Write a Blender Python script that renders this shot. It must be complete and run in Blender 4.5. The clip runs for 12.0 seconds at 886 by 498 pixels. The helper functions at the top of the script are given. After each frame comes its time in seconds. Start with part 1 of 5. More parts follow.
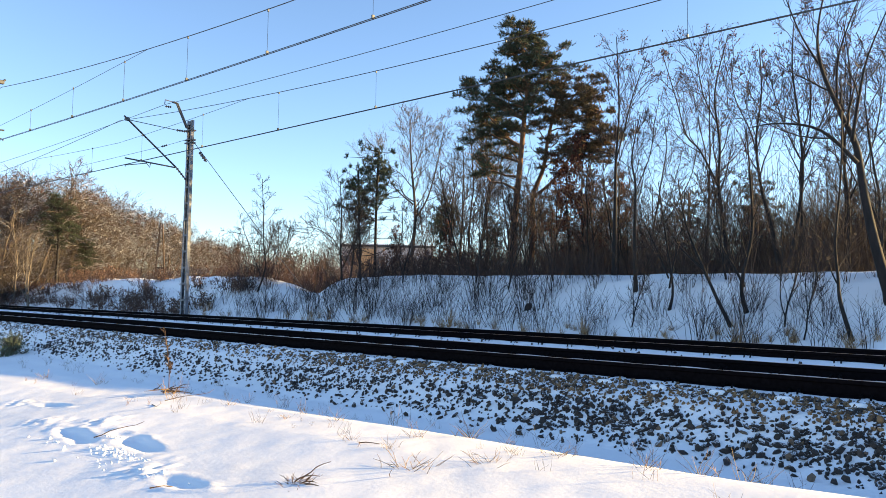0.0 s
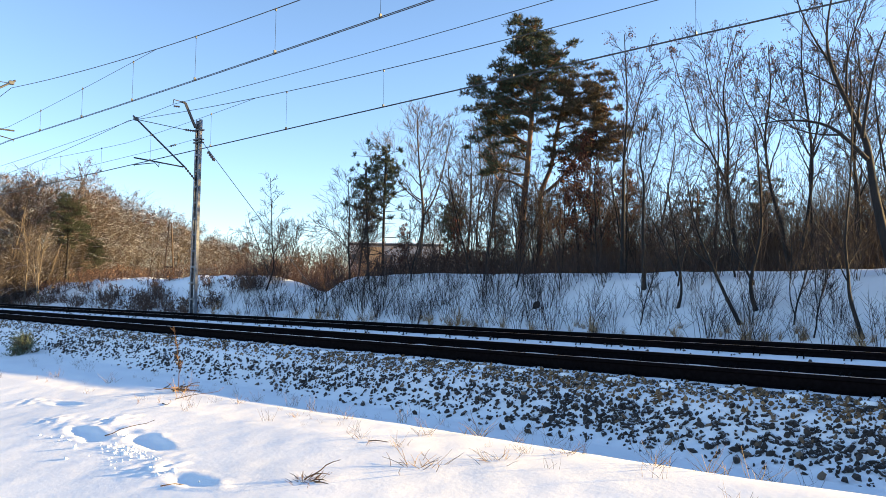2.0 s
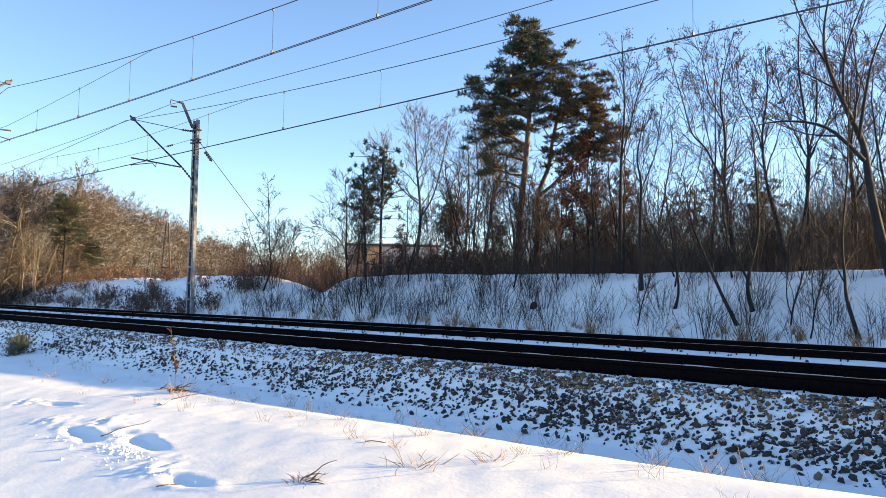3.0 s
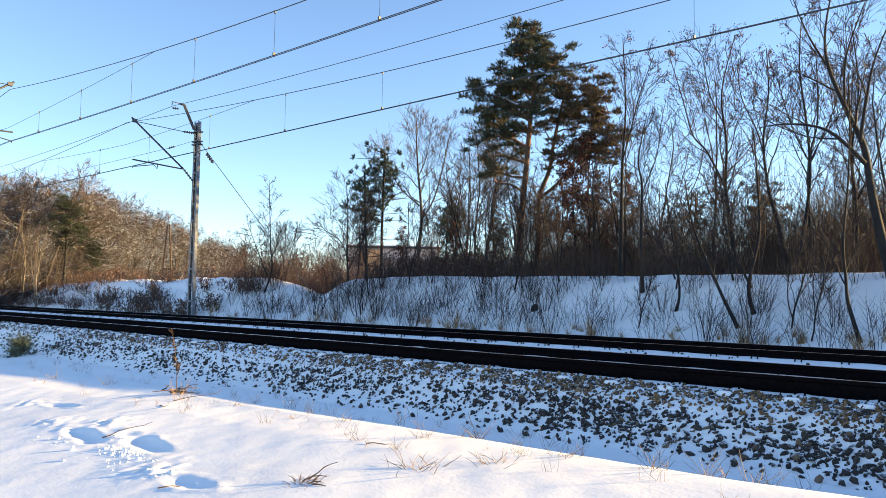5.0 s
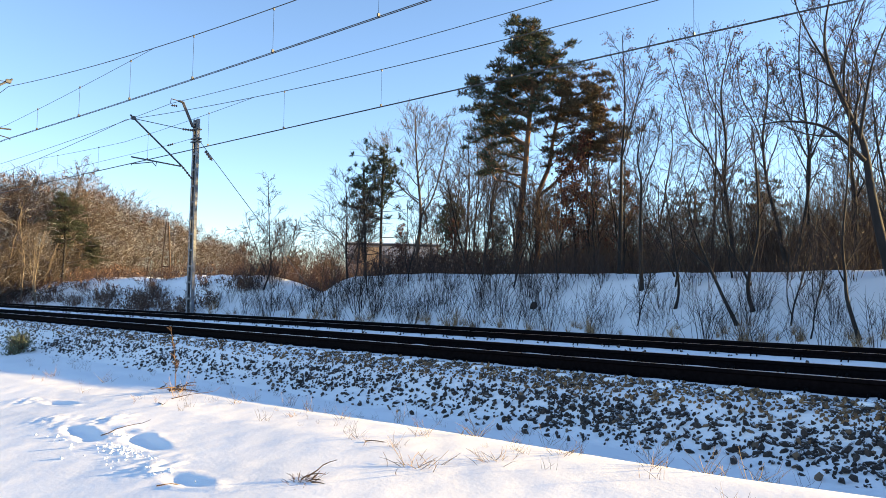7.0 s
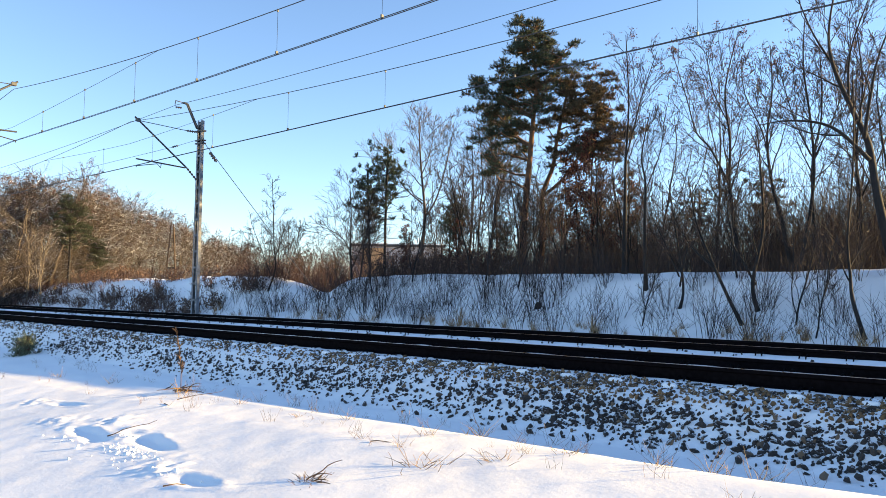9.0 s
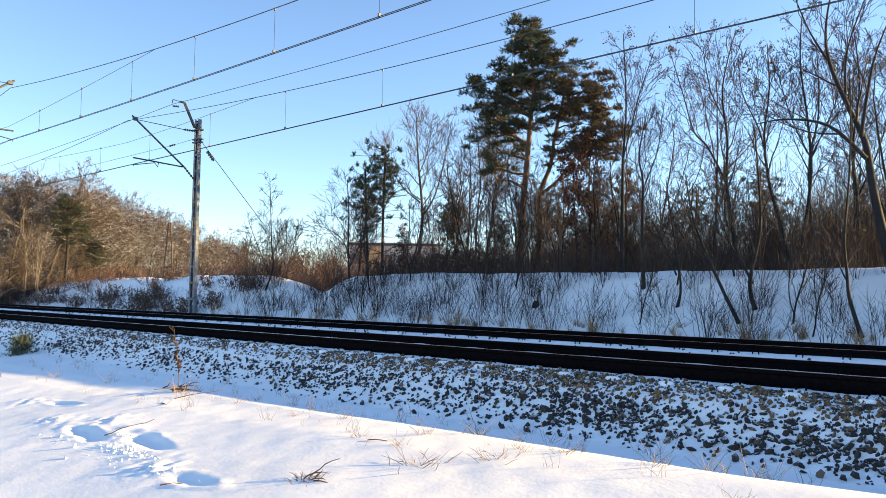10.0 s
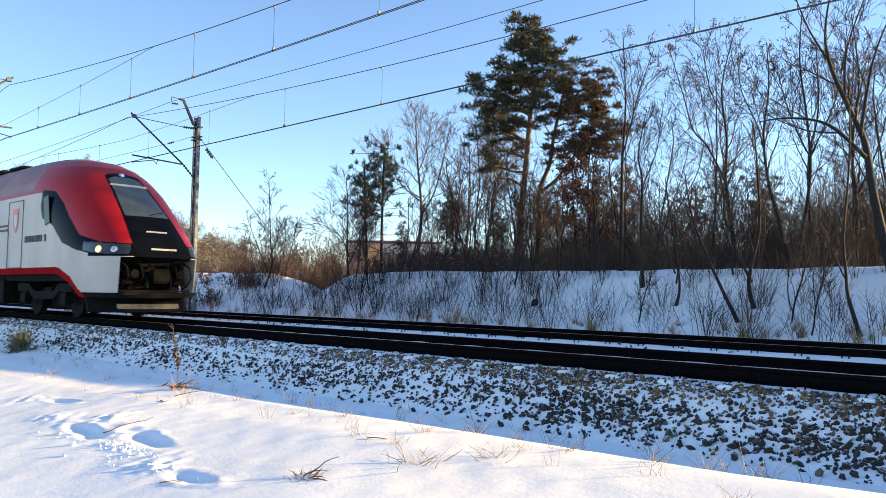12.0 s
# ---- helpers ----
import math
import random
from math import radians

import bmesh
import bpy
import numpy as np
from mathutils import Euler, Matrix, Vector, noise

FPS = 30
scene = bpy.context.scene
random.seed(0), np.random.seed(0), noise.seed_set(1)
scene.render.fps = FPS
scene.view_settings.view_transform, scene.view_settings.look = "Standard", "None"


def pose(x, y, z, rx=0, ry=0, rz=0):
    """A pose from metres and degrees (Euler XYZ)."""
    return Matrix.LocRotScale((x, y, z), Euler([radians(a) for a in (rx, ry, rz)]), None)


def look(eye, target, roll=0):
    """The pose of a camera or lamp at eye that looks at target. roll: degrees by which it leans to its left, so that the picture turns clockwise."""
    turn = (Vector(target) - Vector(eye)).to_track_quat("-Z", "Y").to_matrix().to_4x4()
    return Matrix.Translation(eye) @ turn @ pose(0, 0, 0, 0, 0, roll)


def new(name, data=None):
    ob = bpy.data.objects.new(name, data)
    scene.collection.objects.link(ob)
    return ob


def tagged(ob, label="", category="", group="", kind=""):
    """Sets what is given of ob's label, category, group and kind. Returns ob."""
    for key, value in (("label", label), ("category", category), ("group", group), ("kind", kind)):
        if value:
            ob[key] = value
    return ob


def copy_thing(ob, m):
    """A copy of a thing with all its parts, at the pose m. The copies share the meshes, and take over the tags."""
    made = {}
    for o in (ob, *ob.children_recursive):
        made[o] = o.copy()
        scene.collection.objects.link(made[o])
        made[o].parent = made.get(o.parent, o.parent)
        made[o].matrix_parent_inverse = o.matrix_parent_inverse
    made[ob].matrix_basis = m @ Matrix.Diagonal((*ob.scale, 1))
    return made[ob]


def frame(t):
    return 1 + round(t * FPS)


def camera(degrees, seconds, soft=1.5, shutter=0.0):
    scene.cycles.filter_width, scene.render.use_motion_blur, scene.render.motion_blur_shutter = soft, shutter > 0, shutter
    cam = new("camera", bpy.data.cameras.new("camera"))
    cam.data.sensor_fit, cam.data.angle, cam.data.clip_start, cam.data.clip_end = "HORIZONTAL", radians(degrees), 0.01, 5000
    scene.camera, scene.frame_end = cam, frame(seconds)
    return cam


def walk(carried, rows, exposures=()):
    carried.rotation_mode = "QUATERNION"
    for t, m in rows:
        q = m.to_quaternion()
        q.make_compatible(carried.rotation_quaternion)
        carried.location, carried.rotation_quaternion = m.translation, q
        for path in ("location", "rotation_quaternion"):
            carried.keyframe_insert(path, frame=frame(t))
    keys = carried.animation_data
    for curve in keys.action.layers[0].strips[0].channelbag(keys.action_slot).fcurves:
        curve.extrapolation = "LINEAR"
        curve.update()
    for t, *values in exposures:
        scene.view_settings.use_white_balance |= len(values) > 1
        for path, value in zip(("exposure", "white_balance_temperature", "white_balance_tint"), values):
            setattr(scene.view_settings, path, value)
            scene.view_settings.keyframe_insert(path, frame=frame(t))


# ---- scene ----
cam = camera(61.187, 12.0, soft=0.7, shutter=0.06)
# seconds, place, then heading left of the track's normal, tilt up and lean in degrees
STAND = [
    (0, 0.004, 0.010, 0.711, 41.48, 3.678, 0.889),
    (0.5, 0.001, 0.003, 0.711, 41.59, 3.622, 0.804),
    (1, 0.010, 0.010, 0.710, 41.80, 3.674, 0.700),
    (1.5, 0.006, 0.009, 0.708, 41.82, 3.698, 0.726),
    (2, 0.004, 0.001, 0.711, 42.07, 3.548, 0.762),
    (2.5, 0.002, 0.005, 0.712, 41.97, 3.613, 0.834),
    (3, 0.005, 0.009, 0.708, 41.88, 3.595, 0.798),
    (5, 0.009, -0.004, 0.710, 41.95, 3.749, 0.900),
    (5.5, 0.005, 0.000, 0.710, 42.19, 3.677, 0.783),
    (6, 0.004, 0.001, 0.709, 42.13, 3.551, 0.783),
    (6.5, -0.001, 0.006, 0.711, 42.01, 3.476, 0.851),
    (7, -0.003, 0.009, 0.709, 41.88, 3.567, 0.900),
    (9, 0.007, -0.004, 0.707, 42.20, 3.605, 0.734),
]
STAND += [
    (9.5, 0.007, -0.004, 0.706, 42.07, 3.635, 0.707),
    (10, 0.012, -0.001, 0.706, 42.03, 3.520, 0.676),
    (10.5, 0.002, 0.000, 0.708, 41.97, 3.627, 0.682),
    (11, 0.006, -0.002, 0.703, 41.92, 3.622, 0.693),
    (11.5, 0.003, 0.001, 0.708, 41.78, 3.502, 0.706),
    (12, 0.004, -0.003, 0.708, 41.94, 3.367, 0.783),
]


def view(x, y, z, yaw, tilt, lean):
    a, b = radians(yaw), radians(tilt)
    way = Vector((-math.sin(a) * math.cos(b), math.cos(a) * math.cos(b), math.sin(b)))
    eye = Vector((x, y, z))
    return look(eye, eye + way * 10, lean)


walk(cam, [(r[0], view(*r[1:])) for r in STAND], [(0, 2.06, 6980, 12), (12, 2.06, 6980, 12)])

# ---- light: a low winter sun from beyond the tracks, and the clear sky ----
SUN_AZ, SUN_EL = radians(43), radians(10.3)
world = bpy.data.worlds.new("winter_sky")
scene.world = world
world.use_nodes = True
_n = world.node_tree.nodes
_sky = _n.new("ShaderNodeTexSky")
_sky.sky_type = "NISHITA"
_sky.sun_disc = False
_sky.sun_elevation, _sky.sun_rotation = SUN_EL + radians(4), SUN_AZ
_sky.altitude, _sky.air_density, _sky.dust_density, _sky.ozone_density = 100, 0.85, 0.0, 3.0
world.node_tree.links.new(_sky.outputs[0], _n["Background"].inputs[0])
_n["Background"].inputs[1].default_value = 0.085
sun = new("sun", bpy.data.lights.new("sun", "SUN"))
sun.data.energy, sun.data.angle, sun.data.color = 5.0, radians(0.9), (1.0, 0.73, 0.33)
SUN_WAY = Vector((math.sin(SUN_AZ) * math.cos(SUN_EL), math.cos(SUN_AZ) * math.cos(SUN_EL), math.sin(SUN_EL)))
sun.matrix_world = look(SUN_WAY * 60, (0, 0, 0))


# ---- materials ----
class Mat:
    """A node material in a few lines."""

    def __init__(self, name, rough=0.7, metal=0.0):
        self.m = bpy.data.materials.new(name)
        self.m.use_nodes = True
        self.t = self.m.node_tree
        self.b = self.t.nodes["Principled BSDF"]
        self.b.inputs["Roughness"].default_value = rough
        self.b.inputs["Metallic"].default_value = metal
        self.co = self.t.nodes.new("ShaderNodeTexCoord").outputs["Object"]

    def link(self, a, b):
        self.t.links.new(a, b)

    def noise(self, scale, detail=4.0, rough=0.55, stretch=None):
        n = self.t.nodes.new("ShaderNodeTexNoise")
        n.inputs["Scale"].default_value, n.inputs["Detail"].default_value = scale, detail
        n.inputs["Roughness"].default_value = rough
        co = self.co
        if stretch:
            mp = self.t.nodes.new("ShaderNodeMapping")
            mp.inputs["Scale"].default_value = stretch
            self.link(co, mp.inputs[0])
            co = mp.outputs[0]
        self.link(co, n.inputs["Vector"])
        return n.outputs["Fac"]

    def ramp(self, fac, *stops):
        r = self.t.nodes.new("ShaderNodeValToRGB")
        e = r.color_ramp.elements
        while len(e) < len(stops):
            e.new(0.5)
        for k, (at, col) in zip(e, stops):
            k.position, k.color = at, (*col, 1)
        self.link(fac, r.inputs[0])
        return r.outputs[0]

    def mix(self, fac, a, b, kind="MIX"):
        n = self.t.nodes.new("ShaderNodeMix")
        n.data_type, n.blend_type = "RGBA", kind
        for s, v in ((0, fac), (6, a), (7, b)):
            if isinstance(v, (int, float)):
                n.inputs[s].default_value = v
            elif isinstance(v, tuple):
                n.inputs[s].default_value = (*v, 1)
            else:
                self.link(v, n.inputs[s])
        return n.outputs[2]

    def up(self, lo, hi):
        """0 to 1 as the face turns upwards."""
        g = self.t.nodes.new("ShaderNodeNewGeometry")
        s = self.t.nodes.new("ShaderNodeSeparateXYZ")
        self.link(g.outputs["Normal"], s.inputs[0])
        r = self.t.nodes.new("ShaderNodeMapRange")
        r.inputs[1].default_value, r.inputs[2].default_value = lo, hi
        self.link(s.outputs[2], r.inputs[0])
        return r.outputs[0]

    def times(self, a, b):
        n = self.t.nodes.new("ShaderNodeMath")
        n.operation = "MULTIPLY"
        for s, v in ((0, a), (1, b)):
            if isinstance(v, (int, float)):
                n.inputs[s].default_value = v
            else:
                self.link(v, n.inputs[s])
        return n.outputs[0]

    def random(self):
        return self.t.nodes.new("ShaderNodeObjectInfo").outputs["Random"]

    def island(self):
        return self.t.nodes.new("ShaderNodeNewGeometry").outputs["Random Per Island"]

    def colour(self, c):
        if isinstance(c, tuple):
            self.b.inputs["Base Color"].default_value = (*c, 1)
        else:
            self.link(c, self.b.inputs["Base Color"])
        return self

    def bump(self, h, strength=0.3, dist=0.02):
        n = self.t.nodes.new("ShaderNodeBump")
        n.inputs["Strength"].default_value, n.inputs["Distance"].default_value = strength, dist
        self.link(h, n.inputs["Height"])
        self.link(n.outputs[0], self.b.inputs["Normal"])
        return self


def bark(name, dark, light, snow=0.0, scale=9.0):
    m = Mat(name, 0.9)
    n = m.noise(scale, 5, 0.6, (1, 1, 0.25))
    c = m.ramp(n, (0.3, dark), (0.7, light))
    c = m.mix(m.times(m.random(), 0.35), c, tuple(0.55 * k for k in dark))
    if snow:
        f = m.times(m.up(0.45, 0.8), m.ramp(m.noise(2.3, 3), (0.45, (0, 0, 0)), (0.6, (snow, snow, snow))))
        c = m.mix(f, c, (0.82, 0.84, 0.88))
    m.colour(c).bump(n, 0.6, 0.02)
    return m.m


def plain(name, col, rough=0.6, metal=0.0, var=0.25, scale=8.0, bump=0.1):
    m = Mat(name, rough, metal)
    n = m.noise(scale, 5)
    m.colour(m.ramp(n, (0.3, tuple(k * (1 - var) for k in col)), (0.7, tuple(min(1, k * (1 + var)) for k in col))))
    if bump:
        m.bump(m.noise(scale * 7, 4), bump, 0.01)
    return m.m


def snow_material():
    m = Mat("snow", 0.62)
    a, b = m.noise(0.8, 4), m.noise(28.0, 5, 0.65)
    c = m.ramp(a, (0.3, (0.84, 0.845, 0.855)), (0.7, (0.93, 0.93, 0.93)))
    c = m.mix(m.ramp(b, (0.64, (0, 0, 0)), (0.85, (0.16, 0.16, 0.16))), c, (0.66, 0.68, 0.72))
    m.colour(c)
    m.b.inputs["Subsurface Weight"].default_value = 0.0
    m.b.inputs["Specular IOR Level"].default_value = 0.3
    h = m.mix(0.35, m.noise(6.0, 5, 0.6), b)
    m.bump(h, 0.15, 0.04)
    return m.m


def stone_material(name, dark, light, by_island):
    m = Mat(name, 0.85)
    n = m.noise(14.0, 5, 0.6)
    c = m.ramp(n, (0.3, dark), (0.7, light))
    r = m.island() if by_island else m.random()
    c = m.mix(m.times(r, 0.7), c, tuple(0.45 * k for k in dark))
    c = m.mix(m.ramp(r, (0.03, (0.7, 0.7, 0.7)), (0.10, (0, 0, 0))), c, (0.20, 0.135, 0.085))
    c = m.mix(m.times(m.up(0.70, 0.92), m.ramp(m.noise(9.0, 3), (0.46, (0, 0, 0)), (0.56, (0.92, 0.92, 0.92)))), c, (0.84, 0.86, 0.9))
    m.colour(c).bump(m.noise(40.0, 4), 0.5, 0.01)
    return m.m


SNOW = snow_material()
STONE = stone_material("ballast_stone", (0.019, 0.016, 0.0155), (0.070, 0.056, 0.048), False)
STONE_BULK = stone_material("ballast_stone_bulk", (0.019, 0.016, 0.0155), (0.070, 0.056, 0.048), True)
# rust tone whose light end also carries the low sun's gold
STONE_RUST_SUNLIT = stone_material("ballast_stone_rust_sunlit", (0.038, 0.024, 0.015), (0.40, 0.235, 0.105), True)
# rust taken to near black: the backlit side's shade is in the colour
RAIL = plain("backlit_rusted_rail_steel", (0.0058, 0.0045, 0.0052), 0.9, 0.0, 0.4, 20)
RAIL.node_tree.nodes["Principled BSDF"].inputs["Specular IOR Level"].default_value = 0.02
RAIL_TOP = plain("polished_rail_head", (0.42, 0.40, 0.38), 0.32, 1.0, 0.2, 4, 0.02)
CONCRETE = plain("sleeper_concrete", (0.24, 0.23, 0.21), 0.9, 0, 0.3, 10, 0.3)
# clips share the rails' shade-dark base colour
CLIP = plain("backlit_clip_iron", (0.0025, 0.0025, 0.003), 0.9, 0.0, 0.4, 30)
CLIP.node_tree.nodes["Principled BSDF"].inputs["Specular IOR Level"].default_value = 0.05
GALV = plain("galvanised_steel", (0.140, 0.148, 0.165), 0.62, 0.2, 0.5, 7)
DARK_STEEL = plain("painted_dark_steel", (0.05, 0.052, 0.055), 0.55, 0.3, 0.4, 9)
WIRE = plain("oxidised_copper_wire", (0.045, 0.05, 0.055), 0.55, 0.4, 0.3, 3, 0)
PORCELAIN = plain("brown_porcelain", (0.06, 0.04, 0.03), 0.25, 0, 0.3, 9, 0)
# these two dark tones stand in for backlight on trunks and twigs
BARK = bark("backlit_dark_bark", (0.008, 0.0065, 0.006), (0.026, 0.020, 0.0175))
BARK_TWIG = bark("backlit_twig_bark", (0.020, 0.012, 0.0105), (0.058, 0.034, 0.027))
BARK_BROWN = bark("undergrowth_bark", (0.048, 0.032, 0.023), (0.13, 0.085, 0.056))
# low sun on the far wood is put into this lighter brown
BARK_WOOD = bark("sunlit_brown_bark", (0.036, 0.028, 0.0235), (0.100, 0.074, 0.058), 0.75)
BARK_RED = bark("reddish_shoots", (0.05, 0.027, 0.022), (0.11, 0.055, 0.04), 0.5)
BARK_GREY = bark("grey_brown_bark", (0.045, 0.034, 0.027), (0.12, 0.092, 0.070))
BARK_PALE = bark("pale_birch_bark", (0.09, 0.072, 0.053), (0.21, 0.17, 0.125))
BARK_PINE = bark("pine_bark", (0.045, 0.028, 0.018), (0.17, 0.088, 0.046), 0, 6)


def leaf_material(name, a, b, c):
    m = Mat(name, 0.75)
    m.colour(m.ramp(m.island(), (0.1, a), (0.55, b), (0.9, c)))
    m.b.inputs["Specular IOR Level"].default_value = 0.15
    return m.m


NEEDLE = leaf_material("pine_needles", (0.022, 0.036, 0.026), (0.048, 0.068, 0.042), (0.088, 0.098, 0.058))
NEEDLE_BROWN = leaf_material("bronzed_needles", (0.036, 0.038, 0.024), (0.080, 0.066, 0.040), (0.14, 0.095, 0.055))
LEAF_DEAD = leaf_material("dead_oak_leaves", (0.040, 0.014, 0.011), (0.085, 0.030, 0.020), (0.15, 0.065, 0.040))
SEEDLING_GREEN = leaf_material("seedling_needles", (0.07, 0.09, 0.06), (0.13, 0.155, 0.10), (0.20, 0.215, 0.14))
LEAF_DRY = leaf_material("dry_brown_leaves", (0.07, 0.040, 0.031), (0.14, 0.085, 0.062), (0.22, 0.145, 0.105))
REED = leaf_material("ochre_reed", (0.20, 0.115, 0.055), (0.36, 0.22, 0.115), (0.50, 0.34, 0.19))
POD = leaf_material("dry_seed_pods", (0.055, 0.026, 0.024), (0.11, 0.052, 0.045), (0.18, 0.09, 0.075))
STRAW = leaf_material("dry_straw", (0.11, 0.070, 0.045), (0.22, 0.145, 0.090), (0.36, 0.25, 0.155))
BROWN_STALK = leaf_material("brown_stalk", (0.05, 0.030, 0.019), (0.11, 0.064, 0.040), (0.20, 0.12, 0.070))
WALL_GREY = plain("grey_render_wall", (0.42, 0.38, 0.37), 0.9, 0, 0.15, 0.6)
# ochre stands in for low sun on the grey building's corner
WALL_SUNLIT = plain("sunlit_wall_ochre", (0.50, 0.28, 0.13), 0.9, 0, 0.15, 0.6)
PANE = plain("far_window_glass", (0.05, 0.06, 0.08), 0.1, 0, 0.2, 1, 0)


# ---- mesh building ----
class Geo:
    """Vertices, faces and the material slot of each face."""

    def __init__(self):
        self.v, self.f, self.s = [], [], []

    def face(self, pts, slot=0):
        k = len(self.v)
        self.v.extend(pts)
        self.f.append(tuple(range(k, k + len(pts))))
        self.s.append(slot)

    def tube(self, pts, radii, sides=5, slot=0, cap=True):
        n = len(pts)
        pts = [Vector(q) for q in pts]
        k = len(self.v)
        axis = (pts[-1] - pts[0]).normalized()
        ref = Vector((0, 0, 1)) if abs(axis.z) < 0.8 else Vector((1, 0, 0))
        u = axis.cross(ref).normalized()
        for i, q in enumerate(pts):
            d = (pts[min(i + 1, n - 1)] - pts[max(i - 1, 0)]).normalized()
            u = (u - d * u.dot(d)).normalized()
            w = d.cross(u)
            r = radii[i] if isinstance(radii, (list, tuple)) else radii
            for j in range(sides):
                a = 2 * math.pi * j / sides
                self.v.append(q + u * (r * math.cos(a)) + w * (r * math.sin(a)))
        for i in range(n - 1):
            for j in range(sides):
                a, b = k + i * sides + j, k + i * sides + (j + 1) % sides
                self.f.append((a, b, b + sides, a + sides))
                self.s.append(slot)
        if cap:
            self.f.append(tuple(k + j for j in reversed(range(sides))))
            self.f.append(tuple(k + (n - 1) * sides + j for j in range(sides)))
            self.s += [slot, slot]

    def box(self, c, size, slot=0, m=None, bevel=0.0):
        x, y, z = (k / 2 for k in size)
        c = Vector(c)
        if not bevel:
            q = [Vector((a * x, b * y, d * z)) for a in (-1, 1) for b in (-1, 1) for d in (-1, 1)]
            fs = [(0, 1, 3, 2), (4, 6, 7, 5), (0, 4, 5, 1), (2, 3, 7, 6), (0, 2, 6, 4), (1, 5, 7, 3)]
        else:
            e = min(bevel, x * 0.9, y * 0.9, z * 0.9)
            ring = lambda px, py, pz: [Vector((-px, -py, pz)), Vector((px, -py, pz)), Vector((px, py, pz)), Vector((-px, py, pz))]
            q = ring(x - e, y - e, -z) + ring(x, y, -z + e) + ring(x, y, z - e) + ring(x - e, y - e, z)
            fs = [(3, 2, 1, 0), (12, 13, 14, 15)]
            for r in (0, 4, 8):
                fs += [(r + j, r + (j + 1) % 4, r + 4 + (j + 1) % 4, r + 4 + j) for j in range(4)]
        k = len(self.v)
        self.v += [c + (m @ p if m else p) for p in q]
        self.f += [tuple(k + i for i in f) for f in fs]
        self.s += [slot] * len(fs)

    def sweep(self, profile, path, slot=0, closed=True, cap=True):
        """profile: (a, b) points; path: a function of (a, b, i) for each of the stations."""
        k, n = len(self.v), len(profile)
        for st in path:
            self.v += [st(a, b) for a, b in profile]
        m = len(path)
        for i in range(m - 1):
            for j in range(n if closed else n - 1):
                a, b = k + i * n + j, k + i * n + (j + 1) % n
                self.f.append((a, b, b + n, a + n))
                self.s.append(slot)
        if cap and closed:
            self.f.append(tuple(k + j for j in reversed(range(n))))
            self.f.append(tuple(k + (m - 1) * n + j for j in range(n)))
            self.s += [slot, slot]

    def mesh(self, name, mats, smooth=False):
        me = bpy.data.meshes.new(name)
        me.from_pydata([tuple(q) for q in self.v], [], self.f)
        for m in mats if isinstance(mats, (list, tuple)) else [mats]:
            me.materials.append(m)
        me.polygons.foreach_set("material_index", self.s)
        if smooth:
            me.polygons.foreach_set("use_smooth", [True] * len(self.f))
        me.update()
        return me


def thing(name, x=0, y=0, z=0, label="", category="", group="", kind="", m=None):
    ob = new(name)
    ob.empty_display_size = 0.2
    ob.matrix_basis = m or pose(x, y, z)
    return tagged(ob, label, category, group, kind)


def part(name, geo, mats, parent=None, label="", smooth=False, kind=""):
    me = geo.mesh(name, mats, smooth) if isinstance(geo, Geo) else geo
    ob = new(name, me)
    if parent is not None:
        ob.parent = parent
    return tagged(ob, label, kind=kind)


# ---- the lie of the land: track 1 centre at y 8.57, track 2 at y 12.57, rail heads at z 0 ----
TRACK = (8.575, 12.570)
GAUGE = 1.505
PROFILE_Y = [-3000, -40, -6, 0, 2, 3.5, 4.5, 5.25, 5.75, 6.25, 6.55, 7.05, 7.35, 7.74, 7.90, 9.2, 9.45, 10.2, 11.2, 11.45, 11.7, 11.9, 13.2, 13.45, 14.1, 14.5, 15.2, 16.2, 16.9, 18.2, 19.4, 20.0, 20.7, 26, 60, 300, 3000]
PROFILE_Z = [-1.0, -1.0, -0.95, -0.86, -0.80, -0.66, -0.585, -0.56, -0.64, -0.65, -0.55, -0.26, -0.195, -0.165, -0.15, -0.119, -0.16, -0.17, -0.185, -0.155, -0.108, -0.12, -0.088, -0.12, -0.13, -0.22, -0.48, -0.48, -0.25, 0.50, 1.28, 1.46, 1.50, 1.5, 1.4, 1.0, 1.0]


WAVES = {}


def wave(x, y, f, seed):
    """An uneven swell of about one metre over f in length, from -1 to 1."""
    if (f, seed) not in WAVES:
        r = np.random.RandomState(seed)
        rows = []
        for _ in range(6):
            a, ph, k = r.uniform(0, 6.28), r.uniform(0, 6.28), f * r.uniform(0.6, 1.7)
            rows.append((k * math.cos(a), k * math.sin(a), ph))
        WAVES[f, seed] = rows
    out = 0
    for p, q, ph in WAVES[f, seed]:
        out = out + np.sin(p * x + q * y + ph)
    return out / 6


def smooth(a, b, v):
    k = np.clip((v - a) / (b - a), 0, 1)
    return k * k * (3 - 2 * k)


# footprints in the near snow: place, heading, length, width, depth
PRINTS = [(-7.85, 3.33, 3.02, 1.20, 0.25, 0.12), (-6.95, 3.52, 2.94, 1.45, 0.27, 0.13), (-10.12, 4.0, 3.35, 0.72, 0.20, 0.09), (-5.24, 3.0, 3.1, 0.66, 0.22, 0.09)]


